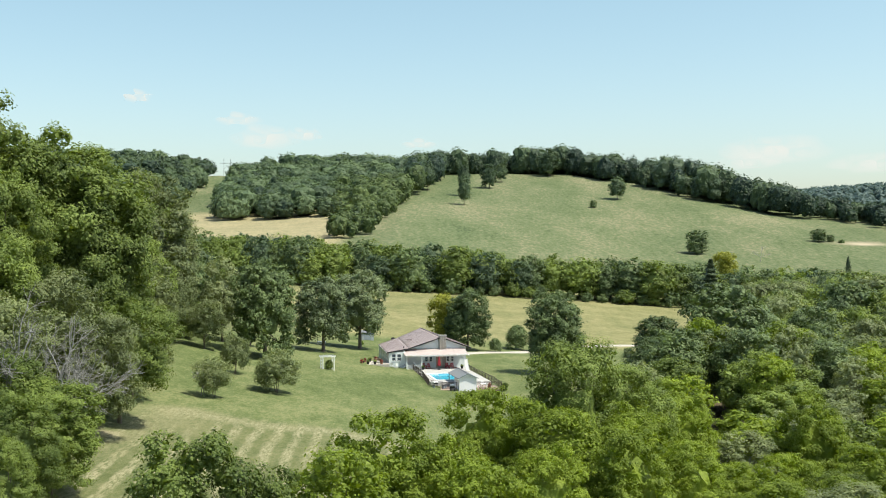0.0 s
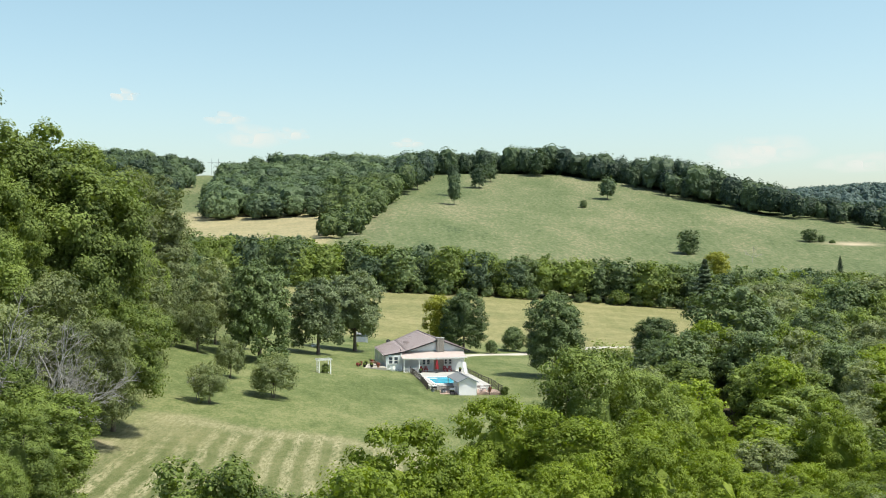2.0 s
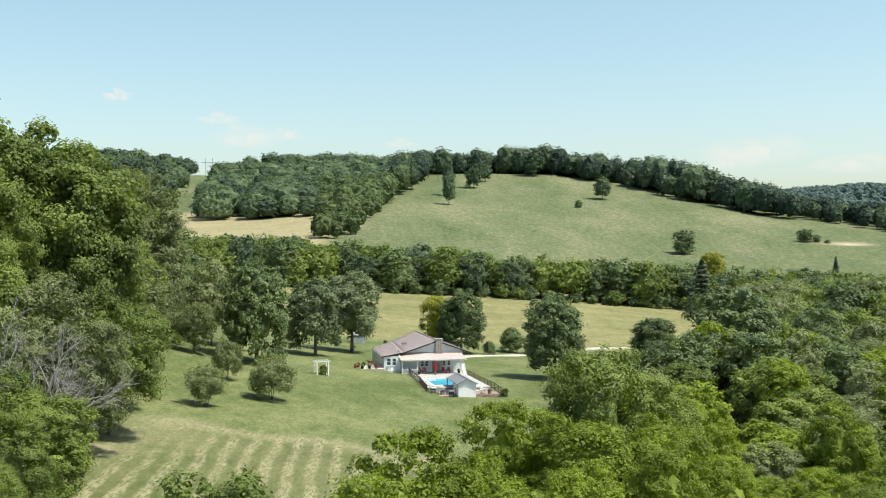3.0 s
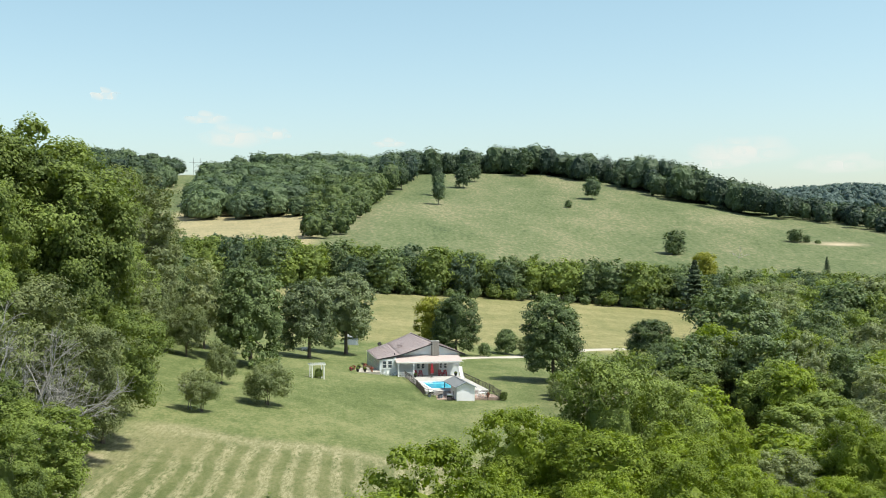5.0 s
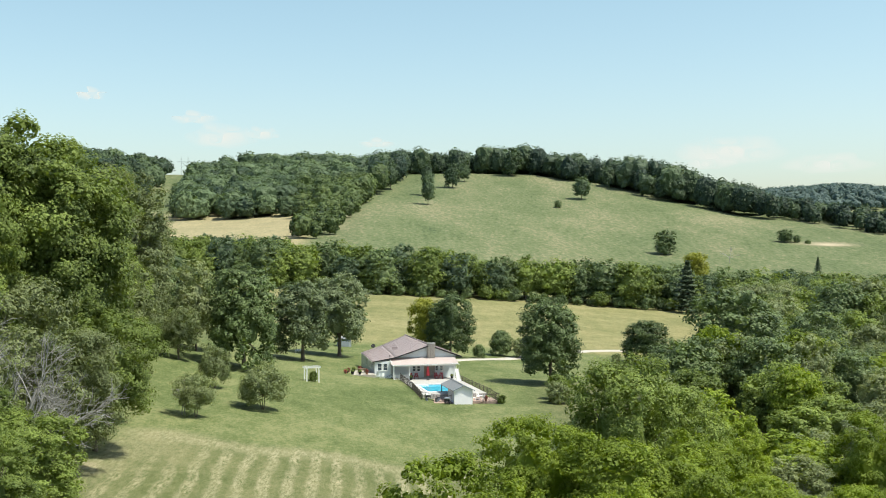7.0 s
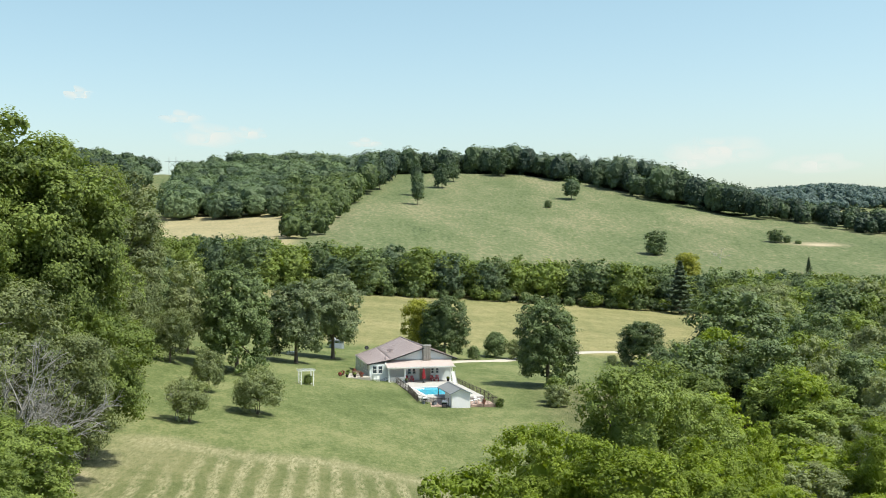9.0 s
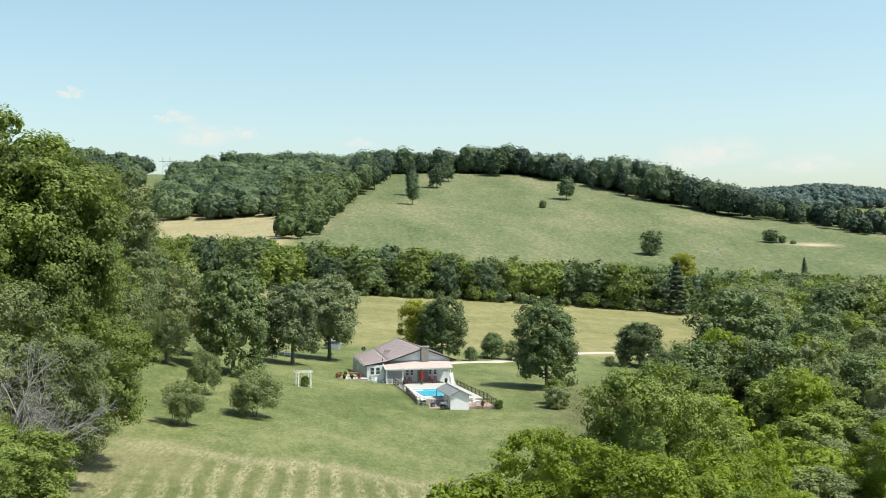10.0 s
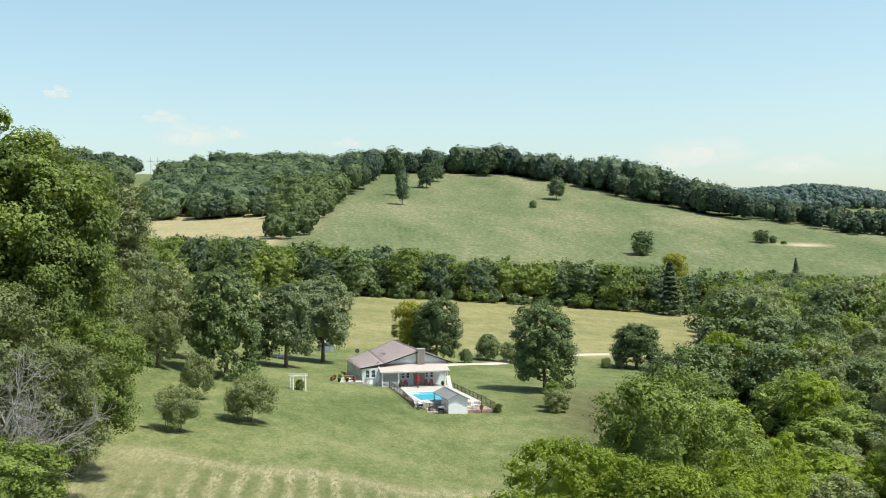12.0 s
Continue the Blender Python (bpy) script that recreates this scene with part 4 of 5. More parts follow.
def build_hut():
    p = at(-18.9, 280.5, 0.0)
    h = thing("garden_shed", Matrix.Translation(p) @ Matrix.Rotation(radians(14), 4, "Z"), "small pale grey metal shed under the trees", "shed")
    part("wall", boxes((-1.5, -1.2, -0.4, 1.5, -1.1, 1.9), (-1.5, 1.1, -0.4, 1.5, 1.2, 1.9), (-1.5, -1.1, -0.4, -1.4, 1.1, 1.9), (1.4, -1.1, -0.4, 1.5, 1.1, 1.9)), HUTGREY, h)
    for x in (-0.45, 0.45):
        part("door", boxes((x - 0.42, -1.24, 0.0, x + 0.42, -1.205, 1.75)), GREYWOOD, h)
    part("roof", slab([(-1.7, -1.4, 1.88), (1.7, -1.4, 1.88), (1.7, 0, 2.45), (-1.7, 0, 2.45)], 0.06), SHINGLE, h)
    part("roof", slab([(-1.7, 0, 2.45), (1.7, 0, 2.45), (1.7, 1.4, 1.88), (-1.7, 1.4, 1.88)], 0.06), SHINGLE, h)


build_hut()


def build_dish():
    d = thing("satellite_dish", Matrix.Translation(at(-11.6, 262, 0)), "dark satellite dish on a pole in the grass", "dish")
    part("pole", tube(((0, 0, -0.3), (0, 0, 1.9)), 0.05), GREYMETAL, d)
    bm = turned([(0.05, 0), (0.28, 0.05), (0.45, 0.15), (0.47, 0.17)], 18)
    bmesh.ops.rotate(bm, verts=bm.verts, matrix=Matrix.Rotation(radians(62), 3, "X"))
    bmesh.ops.translate(bm, verts=bm.verts, vec=(0, -0.05, 2.0))
    part("reflector", bm, BLACK, d)
    part("feed_arm", beam((0, -0.05, 1.8), (0, -0.75, 2.2), 0.03, 0.03), GREYMETAL, d)


build_dish()
pt = thing("picnic_table", Matrix.Translation(at(-26.6, 247.3)), "white picnic table in the shade of the maples", "table")
part("tabletop", boxes((-0.9, -0.4, 0.7, 0.9, 0.4, 0.76)), WHITE, pt)
for y in (-0.7, 0.7):
    part("bench", boxes((-0.9, y - 0.13, 0.4, 0.9, y + 0.13, 0.45)), WHITE, pt)
for x in (-0.65, 0.65):
    part("trestle", join_bm(beam_bm((x, -0.75, -0.1), (x, -0.2, 0.7), 0.06, 0.1), beam_bm((x, 0.75, -0.1), (x, 0.2, 0.7), 0.06, 0.1), beam_bm((x, -0.75, 0.38), (x, 0.75, 0.38), 0.05, 0.08)), WHITE, pt)


# driveway: a ribbon of pale gravel laid on the grass
def build_drive(points, wide):
    pts = [Vector((x, y, 0)) for x, y in points]
    fine = []
    for a, b in zip(pts[:-1], pts[1:]):
        n = int((b - a).length / 1.5) + 1
        fine += [a.lerp(b, i / n) for i in range(n)]
    fine.append(pts[-1])
    for _ in range(12):
        fine = [fine[0]] + [(fine[i - 1] + fine[i] * 2 + fine[i + 1]) / 4 for i in range(1, len(fine) - 1)] + [fine[-1]]
    v, f = [], []
    for i, p in enumerate(fine):
        d = (fine[min(i + 1, len(fine) - 1)] - fine[max(i - 1, 0)]).normalized()
        s = Vector((-d.y, d.x, 0))
        for k in (-0.5, -0.45, 0, 0.45, 0.5):
            q = p + s * wide * k
            v.append((q.x, q.y, float(land(q.x, q.y)) + (0.09 if abs(k) < 0.48 else -0.1)))
    for i in range(len(fine) - 1):
        for k in range(4):
            f.append((i * 5 + k, i * 5 + k + 1, i * 5 + k + 6, i * 5 + k + 5))
    return tagged(new("driveway", mesh_from("driveway", v, f, GRAVEL, True)), "pale gravel driveway curving past the house", "driveway", kind="structure")


build_drive([(-2, 246), (4, 262), (10, 271), (20, 279), (32, 295), (44, 309), (55, 316), (63, 318), (72, 316), (90, 306), (120, 290)], 3.4)


# transmission pylon in the cleared strip
def build_pylon(x, y, h):
    p = thing("transmission_pylon", Matrix.Translation(at(x, y, -1)), "far grey lattice transmission pylon on the ridge", "pylon", "pylons")
    for s in (-4, 4):
        part("leg", beam((s, 0, 0), (s, 0, h), 0.45, 0.45), GREYMETAL, p)
    part("cross_arm", beam((-9, 0, h - 5), (9, 0, h - 5), 0.4, 0.5), GREYMETAL, p)
    part("brace", beam((-4, 0, h - 12), (4, 0, h - 5), 0.25, 0.25), GREYMETAL, p)
    part("brace", beam((4, 0, h - 12), (-4, 0, h - 5), 0.25, 0.25), GREYMETAL, p)


build_pylon(-257, 1346, 22)

# ---- trees ----
r0 = np.random.default_rng(11)
NEAR_LOCUST = [tree_proto(300 + i, 14, 0.6, 4.6, 26000, 0.185, LEAF_LOCUST, 20, boughs=120, sprays=8, flat=0.7, jitter=0.36, plump=1.0, core=0.62) for i in range(3)]
NEAR_OAK = [tree_proto(110 + i, 18, 0.8, 5.6, 30000, 0.21, LEAF_OAK, 22, boughs=130, sprays=8) for i in range(3)]
NEAR_DULL = [tree_proto(117 + i, 15, 0.8, 5.2, 22000, 0.19, LEAF_DULL, 20, depth=0.36, boughs=100, sprays=8, jitter=0.4, core=0.45) for i in range(2)]
NEAREST = tree_proto(115, 15, 0.8, 4.8, 34000, 0.16, LEAF_OAK, 24, boughs=150, sprays=9)
BIG_OAK = [tree_proto(120 + i, 27, 2.5, 7.0, 40000, 0.26, LEAF_OAK, 24, depth=0.38, boughs=110, sprays=9, flat=0.75) for i in range(2)]
BIG_DULL = tree_proto(124, 25, 2.0, 7.0, 34000, 0.26, LEAF_DULL, 26, depth=0.3, boughs=150, sprays=9, jitter=0.34)
MID_LOCUST = [tree_proto(320 + i, 13, 0.5, 4.8, 7500, 0.34, LEAF_LOCUST, 18, boughs=80, flat=0.7, jitter=0.34) for i in range(3)]
MID_OAK = [tree_proto(130 + i, 16, 0.6, 5.6, 8000, 0.38, LEAF_OAK, 20, boughs=80) for i in range(3)]
MID_DARK = [tree_proto(140 + i, 16, 0.6, 5.6, 8500, 0.37, LEAF_DARK, 20, boughs=80) for i in range(2)]
MID_PALE = [tree_proto(150 + i, 16, 0.8, 4.8, 7500, 0.34, LEAF_PALE, 20, depth=0.36, boughs=70, core=0.5) for i in range(2)]
MAPLE = [tree_proto(200 + i, 15, 1.4, 5.5, 14000, 0.30, m, 24, girth=0.34, depth=0.26, boughs=100, jitter=0.42) for i, m in enumerate((LEAF_DARK, LEAF_SILVER, LEAF_DARK))]
SMALL = [tree_proto(400 + i, 6, 0.5, 2.9, 11000, 0.125, LEAF_PALE, 14, stems=3, depth=0.36, boughs=60, jitter=0.45, core=0.4) for i in range(2)]
SHRUB = [tree_proto(420 + i, 5, 0.05, 2.6, 5500, 0.19, m, 12, stems=3, depth=0.2, boughs=50) for i, m in enumerate((LEAF_DARK, LEAF_PALE, LEAF_OAK))]
YELLOW = tree_proto(440, 12, 0.8, 4.8, 8000, 0.29, LEAF_YELLOW, 20, boughs=70)
SLIM = [tree_proto(460 + i, 17, 7.5, 2.5, 16000, 0.14, LEAF_OAK, 16, depth=0.4, boughs=80, sprays=8, core=0.45) for i in range(2)]
BRIGHT = tree_proto(441, 9, 0.6, 3.0, 16000, 0.135, LEAF_LOCUST, 16, depth=0.34, boughs=80, sprays=8, flat=0.7)
LINE = [tree_proto(500 + i, 17, 0.1, 6.0, 2200, 0.62, m, 14, boughs=50, sprays=6, core=0.66, jitter=0.2, whole=0.6) for i, m in enumerate((LEAF_OAK, LEAF_OAK, LEAF_DARK, LEAF_OAK, LEAF_FAR_HAZED, LEAF_DARK))]
LINE_SHRUB = [tree_proto(520 + i, 5, 0.05, 3.2, 700, 0.5, m, 8, stems=3, boughs=20, sprays=5) for i, m in enumerate((LEAF_OAK, LEAF_DARK, LEAF_DARK))]
VALLEY = [tree_proto(540 + i, 16, 0.2, 5.8, 5000, 0.46, m, 18, boughs=70, jitter=0.26, whole=0.55) for i, m in enumerate((LEAF_OAK, LEAF_DARK, LEAF_OAK, LEAF_DULL, LEAF_OAK, LEAF_DARK))]
HILL = [tree_proto(530 + i, 22, 0.6, 8.0, 1700, 0.95, LEAF_FAR_HAZED, 12, boughs=40, sprays=6, core=0.7, jitter=0.16, whole=0.6) for i in range(2)]


def conifer_proto(seed, height, leaves):
    r = np.random.default_rng(seed)
    t = r.random(leaves) ** 0.7
    a = r.uniform(0, 6.283, leaves)
    layer = (t * 11) % 1
    rad = (1 - t) * height * 0.24 * (0.45 + 0.75 * layer) * np.sqrt(r.random(leaves)) + 0.1
    p = np.stack([np.cos(a) * rad, np.sin(a) * rad, height * (0.06 + 0.94 * t) - rad * 0.12], 1)
    n = np.stack([np.cos(a) * 0.5, np.sin(a) * 0.5, np.ones(leaves)], 1) + r.normal(size=(leaves, 3)) * 0.4
    n /= np.linalg.norm(n, axis=1)[:, None]
    v, f = leaf_arrays(p, n, height * 0.05, r)
    tv, tf = tube_arrays([(0, 0, -0.5), (0, 0, height * 0.5), (0, 0, height * 0.97)], [height * 0.018, height * 0.011, 0.03], 7)
    return mesh_from("trunk", tv, tf, BARK, True), mesh_from("crown", v, f, LEAF_PINE), height


PINE = conifer_proto(450, 15, 2600)


def scatter(poly, spacing, r, jitter=0.42):
    """Points of a jittered grid inside a polygon."""
    poly = np.asarray(poly, float)
    lo, hi = poly.min(0), poly.max(0)
    gx, gy = np.meshgrid(np.arange(lo[0], hi[0], spacing), np.arange(lo[1], hi[1], spacing))
    p = np.stack([gx.ravel(), gy.ravel()], 1) + r.uniform(-jitter, jitter, (gx.size, 2)) * spacing
    inside = np.zeros(len(p), bool)
    j = len(poly) - 1
    for i in range(len(poly)):
        xi, yi, xj, yj = *poly[i], *poly[j]
        c = ((yi > p[:, 1]) != (yj > p[:, 1])) & (p[:, 0] < (xj - xi) * (p[:, 1] - yi) / (yj - yi + 1e-12) + xi)
        inside ^= c
        j = i
    return p[inside]


def seen(x, y, top):
    """Whether a crown can come into view from the flight line."""
    return top > 23.2 - 0.2205 * y and -0.40 * y - 5 < x < max(0.392 * y, 0.467 * (y - 21) - 9) + 5


def turn():
    return float(r0.uniform(0, 6.28))


# lawn trees: x, y, height, crown width against the pattern tree
for x, y, h, w, k in ((-31, 197.5, 17.4, 1.0, 0), (-24.2, 228.6, 15.4, 1.12, 1), (-18.4, 249.6, 17.6, 1.12, 1), (5.9, 275.5, 14.6, 1.10, 2), (22.2, 221, 16, 1.1, 0), (54.5, 287.6, 11, 1.5, 2)):
    plant_tree("maple_tree", MAPLE[k], x, y, h, turn(), "dense dark green maple tree on the lawn", "lawn maples", wide=w)
plant_tree("maple_tree", YELLOW, 0.6, 281, 13.2, 1.0, "yellow-green tree behind the house", wide=0.9)
plant_tree("apple_tree", SMALL[0], -29.7, 146.5, 5.4, 0.4, "pale green apple tree on the lawn", "apple trees", wide=1.05)
plant_tree("apple_tree", SMALL[1], -23.4, 159, 6.2, 2.0, "pale green apple tree on the lawn", "apple trees", wide=1.22)
plant_tree("apple_tree", SMALL[1], -31.6, 172, 6.6, 4.0, "green fruit tree behind the apple trees", "apple trees", wide=0.8)
plant_tree("young_tree", SMALL[0], -40.6, 192.5, 8.6, 4.0, "slender young tree on the lawn edge", wide=0.9)
for x, y, h in ((-41, 210, 16), (-36.5, 214, 14)):
    plant_tree("young_tree", MID_PALE[0], x, y, h, turn(), "grey-green tree at the edge of the wood", wide=0.9)
for x, y, h, k, w in ((18.6, 284.7, 6.2, 0, 1.0), (23.8, 283, 4.9, 1, 1.1), (12.8, 276.3, 3.4, 0, 0.95), (19.9, 194, 3.6, 1, 1.15), (20.6, 199, 4.2, 2, 1.0), (27.5, 285, 4.6, 2, 1.0), (46.5, 284, 2.6, 1, 1.0), (50, 284, 2.2, 1, 0.8), (-18.7, 262, 1.0, 2, 1.0)):
    plant_tree("garden_shrub", SHRUB[k], x, y, h, turn(), "rounded green shrub on the lawn", "garden shrubs", "shrub", w, 0.05)
cs = HOUSE @ Vector((12.6, -25.4, 0))
plant_tree("garden_shrub", SHRUB[2], cs.x, cs.y, 1.5, 1.0, "small clipped shrub at the fence corner", "garden shrubs", "shrub", 1.0, 0.05)
plant_tree("garden_shrub", SHRUB[2], -19.7, 194.7, 1.7, 2.0, "small green shrub under the arbor", "garden shrubs", "shrub", 0.9, 0.05)

# tree line beyond the field
for x, y in scatter([(-150, 458), (-90, 457), (-52, 452), (-20, 454), (20, 462), (118, 466), (200, 446), (200, 480), (118, 494), (20, 492), (-60, 484), (-150, 492)], 8.2, r0):
    plant_tree("hedgerow_tree", LINE[int(r0.integers(6))], x, y, r0.uniform(14.5, 20.5), turn(), "leafy hedgerow tree beyond the hay field", "hedgerow trees", wide=float(r0.uniform(1.0, 1.35)), sink=0.9)
for k in np.linspace(0, 1, 60):
    x = -150 + 350 * k + r0.uniform(-2, 2)
    y = float(ramp(x, [-150, -90, -52, -20, 20, 118, 200], [455, 454, 449, 451, 459, 463, 443])) + r0.uniform(-1.5, 1.5)
    plant_tree("hedgerow_shrub", LINE_SHRUB[int(r0.integers(3))], x, y, r0.uniform(3.5, 7), turn(), "low leafy shrub along the hedgerow", "hedgerow shrubs", "shrub")
plant_tree("pine_tree", PINE, 108, 456, 21, 0.0, "tall grey-green pine in the hedgerow", wide=1.5)
plant_tree("pine_tree", PINE, 232, 647, 10, 0.0, "small dark conifer below the pasture", wide=1.2)
plant_tree("hedgerow_tree", YELLOW, 150, 600, 17, 0.6, "yellow-green tree in the valley", wide=1.1)

# single trees on the pasture
for x, y, h, w in ((17.4, 930, 25, 0.72), (18.6, 1003, 29, 0.62), (44, 1071, 23, 1.15), (57.6, 1120, 19, 1.0), (-14, 1040, 27, 0.9), (110, 1168, 29, 1.2), (155.6, 1008, 21.5, 1.2)):
    plant_tree("pasture_tree", HILL[int(r0.integers(2))], x, y, h, turn(), "lone dark oak on the hill pasture", "pasture trees", wide=w * 0.95)
for x, y, h, w in ((163.8, 726, 17, 1.7), (161, 722, 11, 1.9), (263.6, 792, 10.5, 2.2), (271.5, 792, 6.5, 1.7), (126.8, 955, 8, 1.6), (278, 789, 3.8, 2.6)):
    plant_tree("pasture_tree", LINE[2], x, y, h, turn(), "dark bushy tree on the hill pasture", "pasture trees", wide=w * 0.8, sink=0.8)

# east wood: key trees first
EDGE_TREES = [
    (NEAR_OAK[0], 11.8, 103, 16.4, 1.0), (NEAR_OAK[1], 17.5, 108, 14.2, 1.0), (NEAR_LOCUST[0], 4.0, 95, 12.3, 1.0), (NEAR_LOCUST[1], 9, 91, 12.0, 1.2), (NEAR_LOCUST[2], 13.5, 92, 10.5, 1.3),
    (NEAR_LOCUST[2], -2.9, 70, 13.5, 0.95), (NEAR_LOCUST[0], 1.8, 67.5, 11.6, 0.95), (BRIGHT, -5.4, 60.5, 13.0, 1.0), (NEAR_LOCUST[1], 0.4, 71.5, 12.0, 0.9), (SLIM[0], -9.4, 41.2, 16.9, 1.0), (SLIM[1], -7.9, 40.4, 16.6, 0.8), (SLIM[0], -6.3, 41.5, 15.8, 0.8),
    (NEAR_LOCUST[1], 7.4, 80, 10.4, 0.95), (NEAR_LOCUST[2], 13.5, 84, 11.2, 1.0), (NEAR_LOCUST[0], 20, 92, 10, 1.0), (NEAR_LOCUST[1], 24.5, 114, 12, 0.9), (NEAR_LOCUST[2], 38.5, 117, 13, 0.95), (NEAR_LOCUST[0], 31, 101, 9.5, 1.0),
    (MID_DARK[0], 49.5, 197, 19.5, 1.25), (MID_PALE[0], 45, 178, 13.5, 1.15), (MID_LOCUST[0], 62, 200, 12, 1.2), (MID_LOCUST[1], 77, 233, 12, 1.5), (MID_LOCUST[2], 46, 158, 11.5, 1.0),
    (MID_PALE[1], 78, 263, 19, 1.1), (MID_DARK[0], 75, 230, 15.5, 1.1), (MID_OAK[1], 111, 287, 21, 1.0)]
for pr, x, y, h, w in EDGE_TREES:
    plant_tree("woodland_tree", pr, x, y, h, turn(), "leafy tree at the edge of the wood below the lawn", "east wood", wide=w)
CAN = np.array([(12, 100, 12.5), (3, 90, 9), (-3.5, 65, 10), (36, 117, 6), (30, 108, 3), (44, 180, 14), (40, 143, 5), (17, 149, 9), (76, 235, 11), (79, 264, 15), (115, 300, 18), (91, 252, 4), (150, 420, 17), (20, 60, 5), (70, 262, 10), (98, 345, 15), (112, 425, 12), (47, 193, 7), (10, 50, 6), (26, 84, 5)])


def canopy(x, y):
    d = (CAN[:, 0] - x) ** 2 + (CAN[:, 1] - y) ** 2 + 20
    return float((CAN[:, 2] / d**1.5).sum() / (1 / d**1.5).sum())


key_xy = np.array([(k[1], k[2]) for k in EDGE_TREES])
east_far = []
for x, y in scatter([(2, 72), (8, 88), (16, 112), (17, 140), (24, 163), (36, 188), (62, 215), (69, 262), (93, 330), (114, 428), (230, 440), (230, 420), (165, 300), (110, 190), (60, 84), (44, 66)], 8.2, r0):
    if np.hypot(*(key_xy - (x, y)).T).min() < 3.6 or (78 < x < 96 and 198 < y < 226) or (abs(x - 32.5) < 3 and 124 < y < 150):
        continue
    h = max(5, (canopy(x, y) - float(land(x, y))) * r0.uniform(0.82, 1.0))
    if not seen(x, y, canopy(x, y)):
        continue
    if y > 225:
        if r0.random() < 0.66:
            east_far.append((x, y, h))
        continue
    kinds = NEAR_LOCUST + [NEAR_OAK[0], NEAR_DULL[0]] if y < 118 else MID_LOCUST + MID_OAK + MID_PALE[:1] if y < 165 else MID_OAK + MID_DARK + MID_LOCUST[:2] + MID_PALE[:1]
    plant_tree("woodland_tree", kinds[int(r0.integers(len(kinds)))], x, y, h, turn(), "leafy tree in the wood below the lawn", "east wood", wide=float(np.clip(r0.uniform(12.5, 16) / h, 0.95, 1.5)))

# west wood
OVERHANG = [tree_proto(126 + i, 15, 2.4, 6.2, 26000, 0.2, m, 20, depth=0.34, boughs=120, sprays=8) for i, m in enumerate((LEAF_OAK, LEAF_DULL))]
WEST = [
    (BIG_OAK[0], -41.5, 124, 30, 1.1), (BIG_OAK[1], -46, 146, 24.5, 1.0), (BIG_DULL, -44.5, 168, 27.8, 1.1), (BIG_OAK[1], -38.6, 123, 27.5, 1.0), (OVERHANG[0], -34.4, 120, 13.6, 1.12), (OVERHANG[1], -36.5, 133, 13, 1.0), (BIG_OAK[0], -48, 176, 24, 1.1), (BIG_DULL, -46.5, 190, 21.5, 1.1),
    (NEAREST, -29.8, 79, 9.3, 1.25), (NEAREST, -32.5, 70, 10, 1.2), (NEAREST, -27.2, 70, 8.4, 0.9), (NEAR_OAK[1], -34.5, 90, 10.5, 1.4), (NEAR_OAK[2], -30.4, 87.5, 9.2, 1.45),
    (NEAR_DULL[0], -37, 106, 16, 1.0), (OVERHANG[1], -34.2, 110, 12.4, 0.95), (NEAR_DULL[1], -38.5, 97, 14.5, 1.0), (BIG_OAK[1], -49.5, 118, 31.5, 1.05), (NEAR_OAK[0], -42, 104, 18, 1.0),
    (OVERHANG[1], -40.4, 143, 16, 1.0), (NEAR_DULL[0], -40.8, 152, 14.5, 1.1), (NEAR_OAK[1], -43, 160, 19, 0.95), (BIG_OAK[0], -43.5, 112, 24, 0.8)]
for pr, x, y, h, w in WEST:
    plant_tree("woodland_tree", pr, x, y, h, turn(), "tall leafy oak on the wooded slope", "west wood", wide=w)
west_far = []
west_xy = np.array([(k[1], k[2]) for k in WEST])
for x, y in scatter([(-38, 80), (-46, 104), (-47, 130), (-50, 160), (-52, 200), (-50, 230), (-60, 262), (-100, 340), (-150, 440), (-190, 430), (-130, 230), (-60, 84)], 8.0, r0):
    if not seen(x, y, 30) or np.hypot(*(west_xy - (x, y)).T).min() < 4.5:
        continue
    if y > 225:
        west_far.append((x, y, r0.uniform(14, 19)))
        continue
    pr = BIG_OAK[int(r0.integers(2))] if r0.random() < 0.3 else MID_OAK[int(r0.integers(3))]
    plant_tree("woodland_tree", pr, x, y, r0.uniform(19, 25), turn(), "leafy tree on the wooded slope", "west wood", wide=float(r0.uniform(0.9, 1.1)))
for x, y, h in ((-39.5, 112, 5), (-41.5, 118, 5.5), (-42, 130, 5), (-43, 142, 5), (-44, 158, 6), (-45, 172, 6), (-46, 200, 6), (-47, 215, 6), (-36, 100, 5), (-37.5, 106, 4.5)):
    plant_tree("woodland_shrub", SHRUB[2], x, y, h, turn(), "leafy undergrowth at the edge of the wood", "woodland undergrowth", "shrub", 1.2)


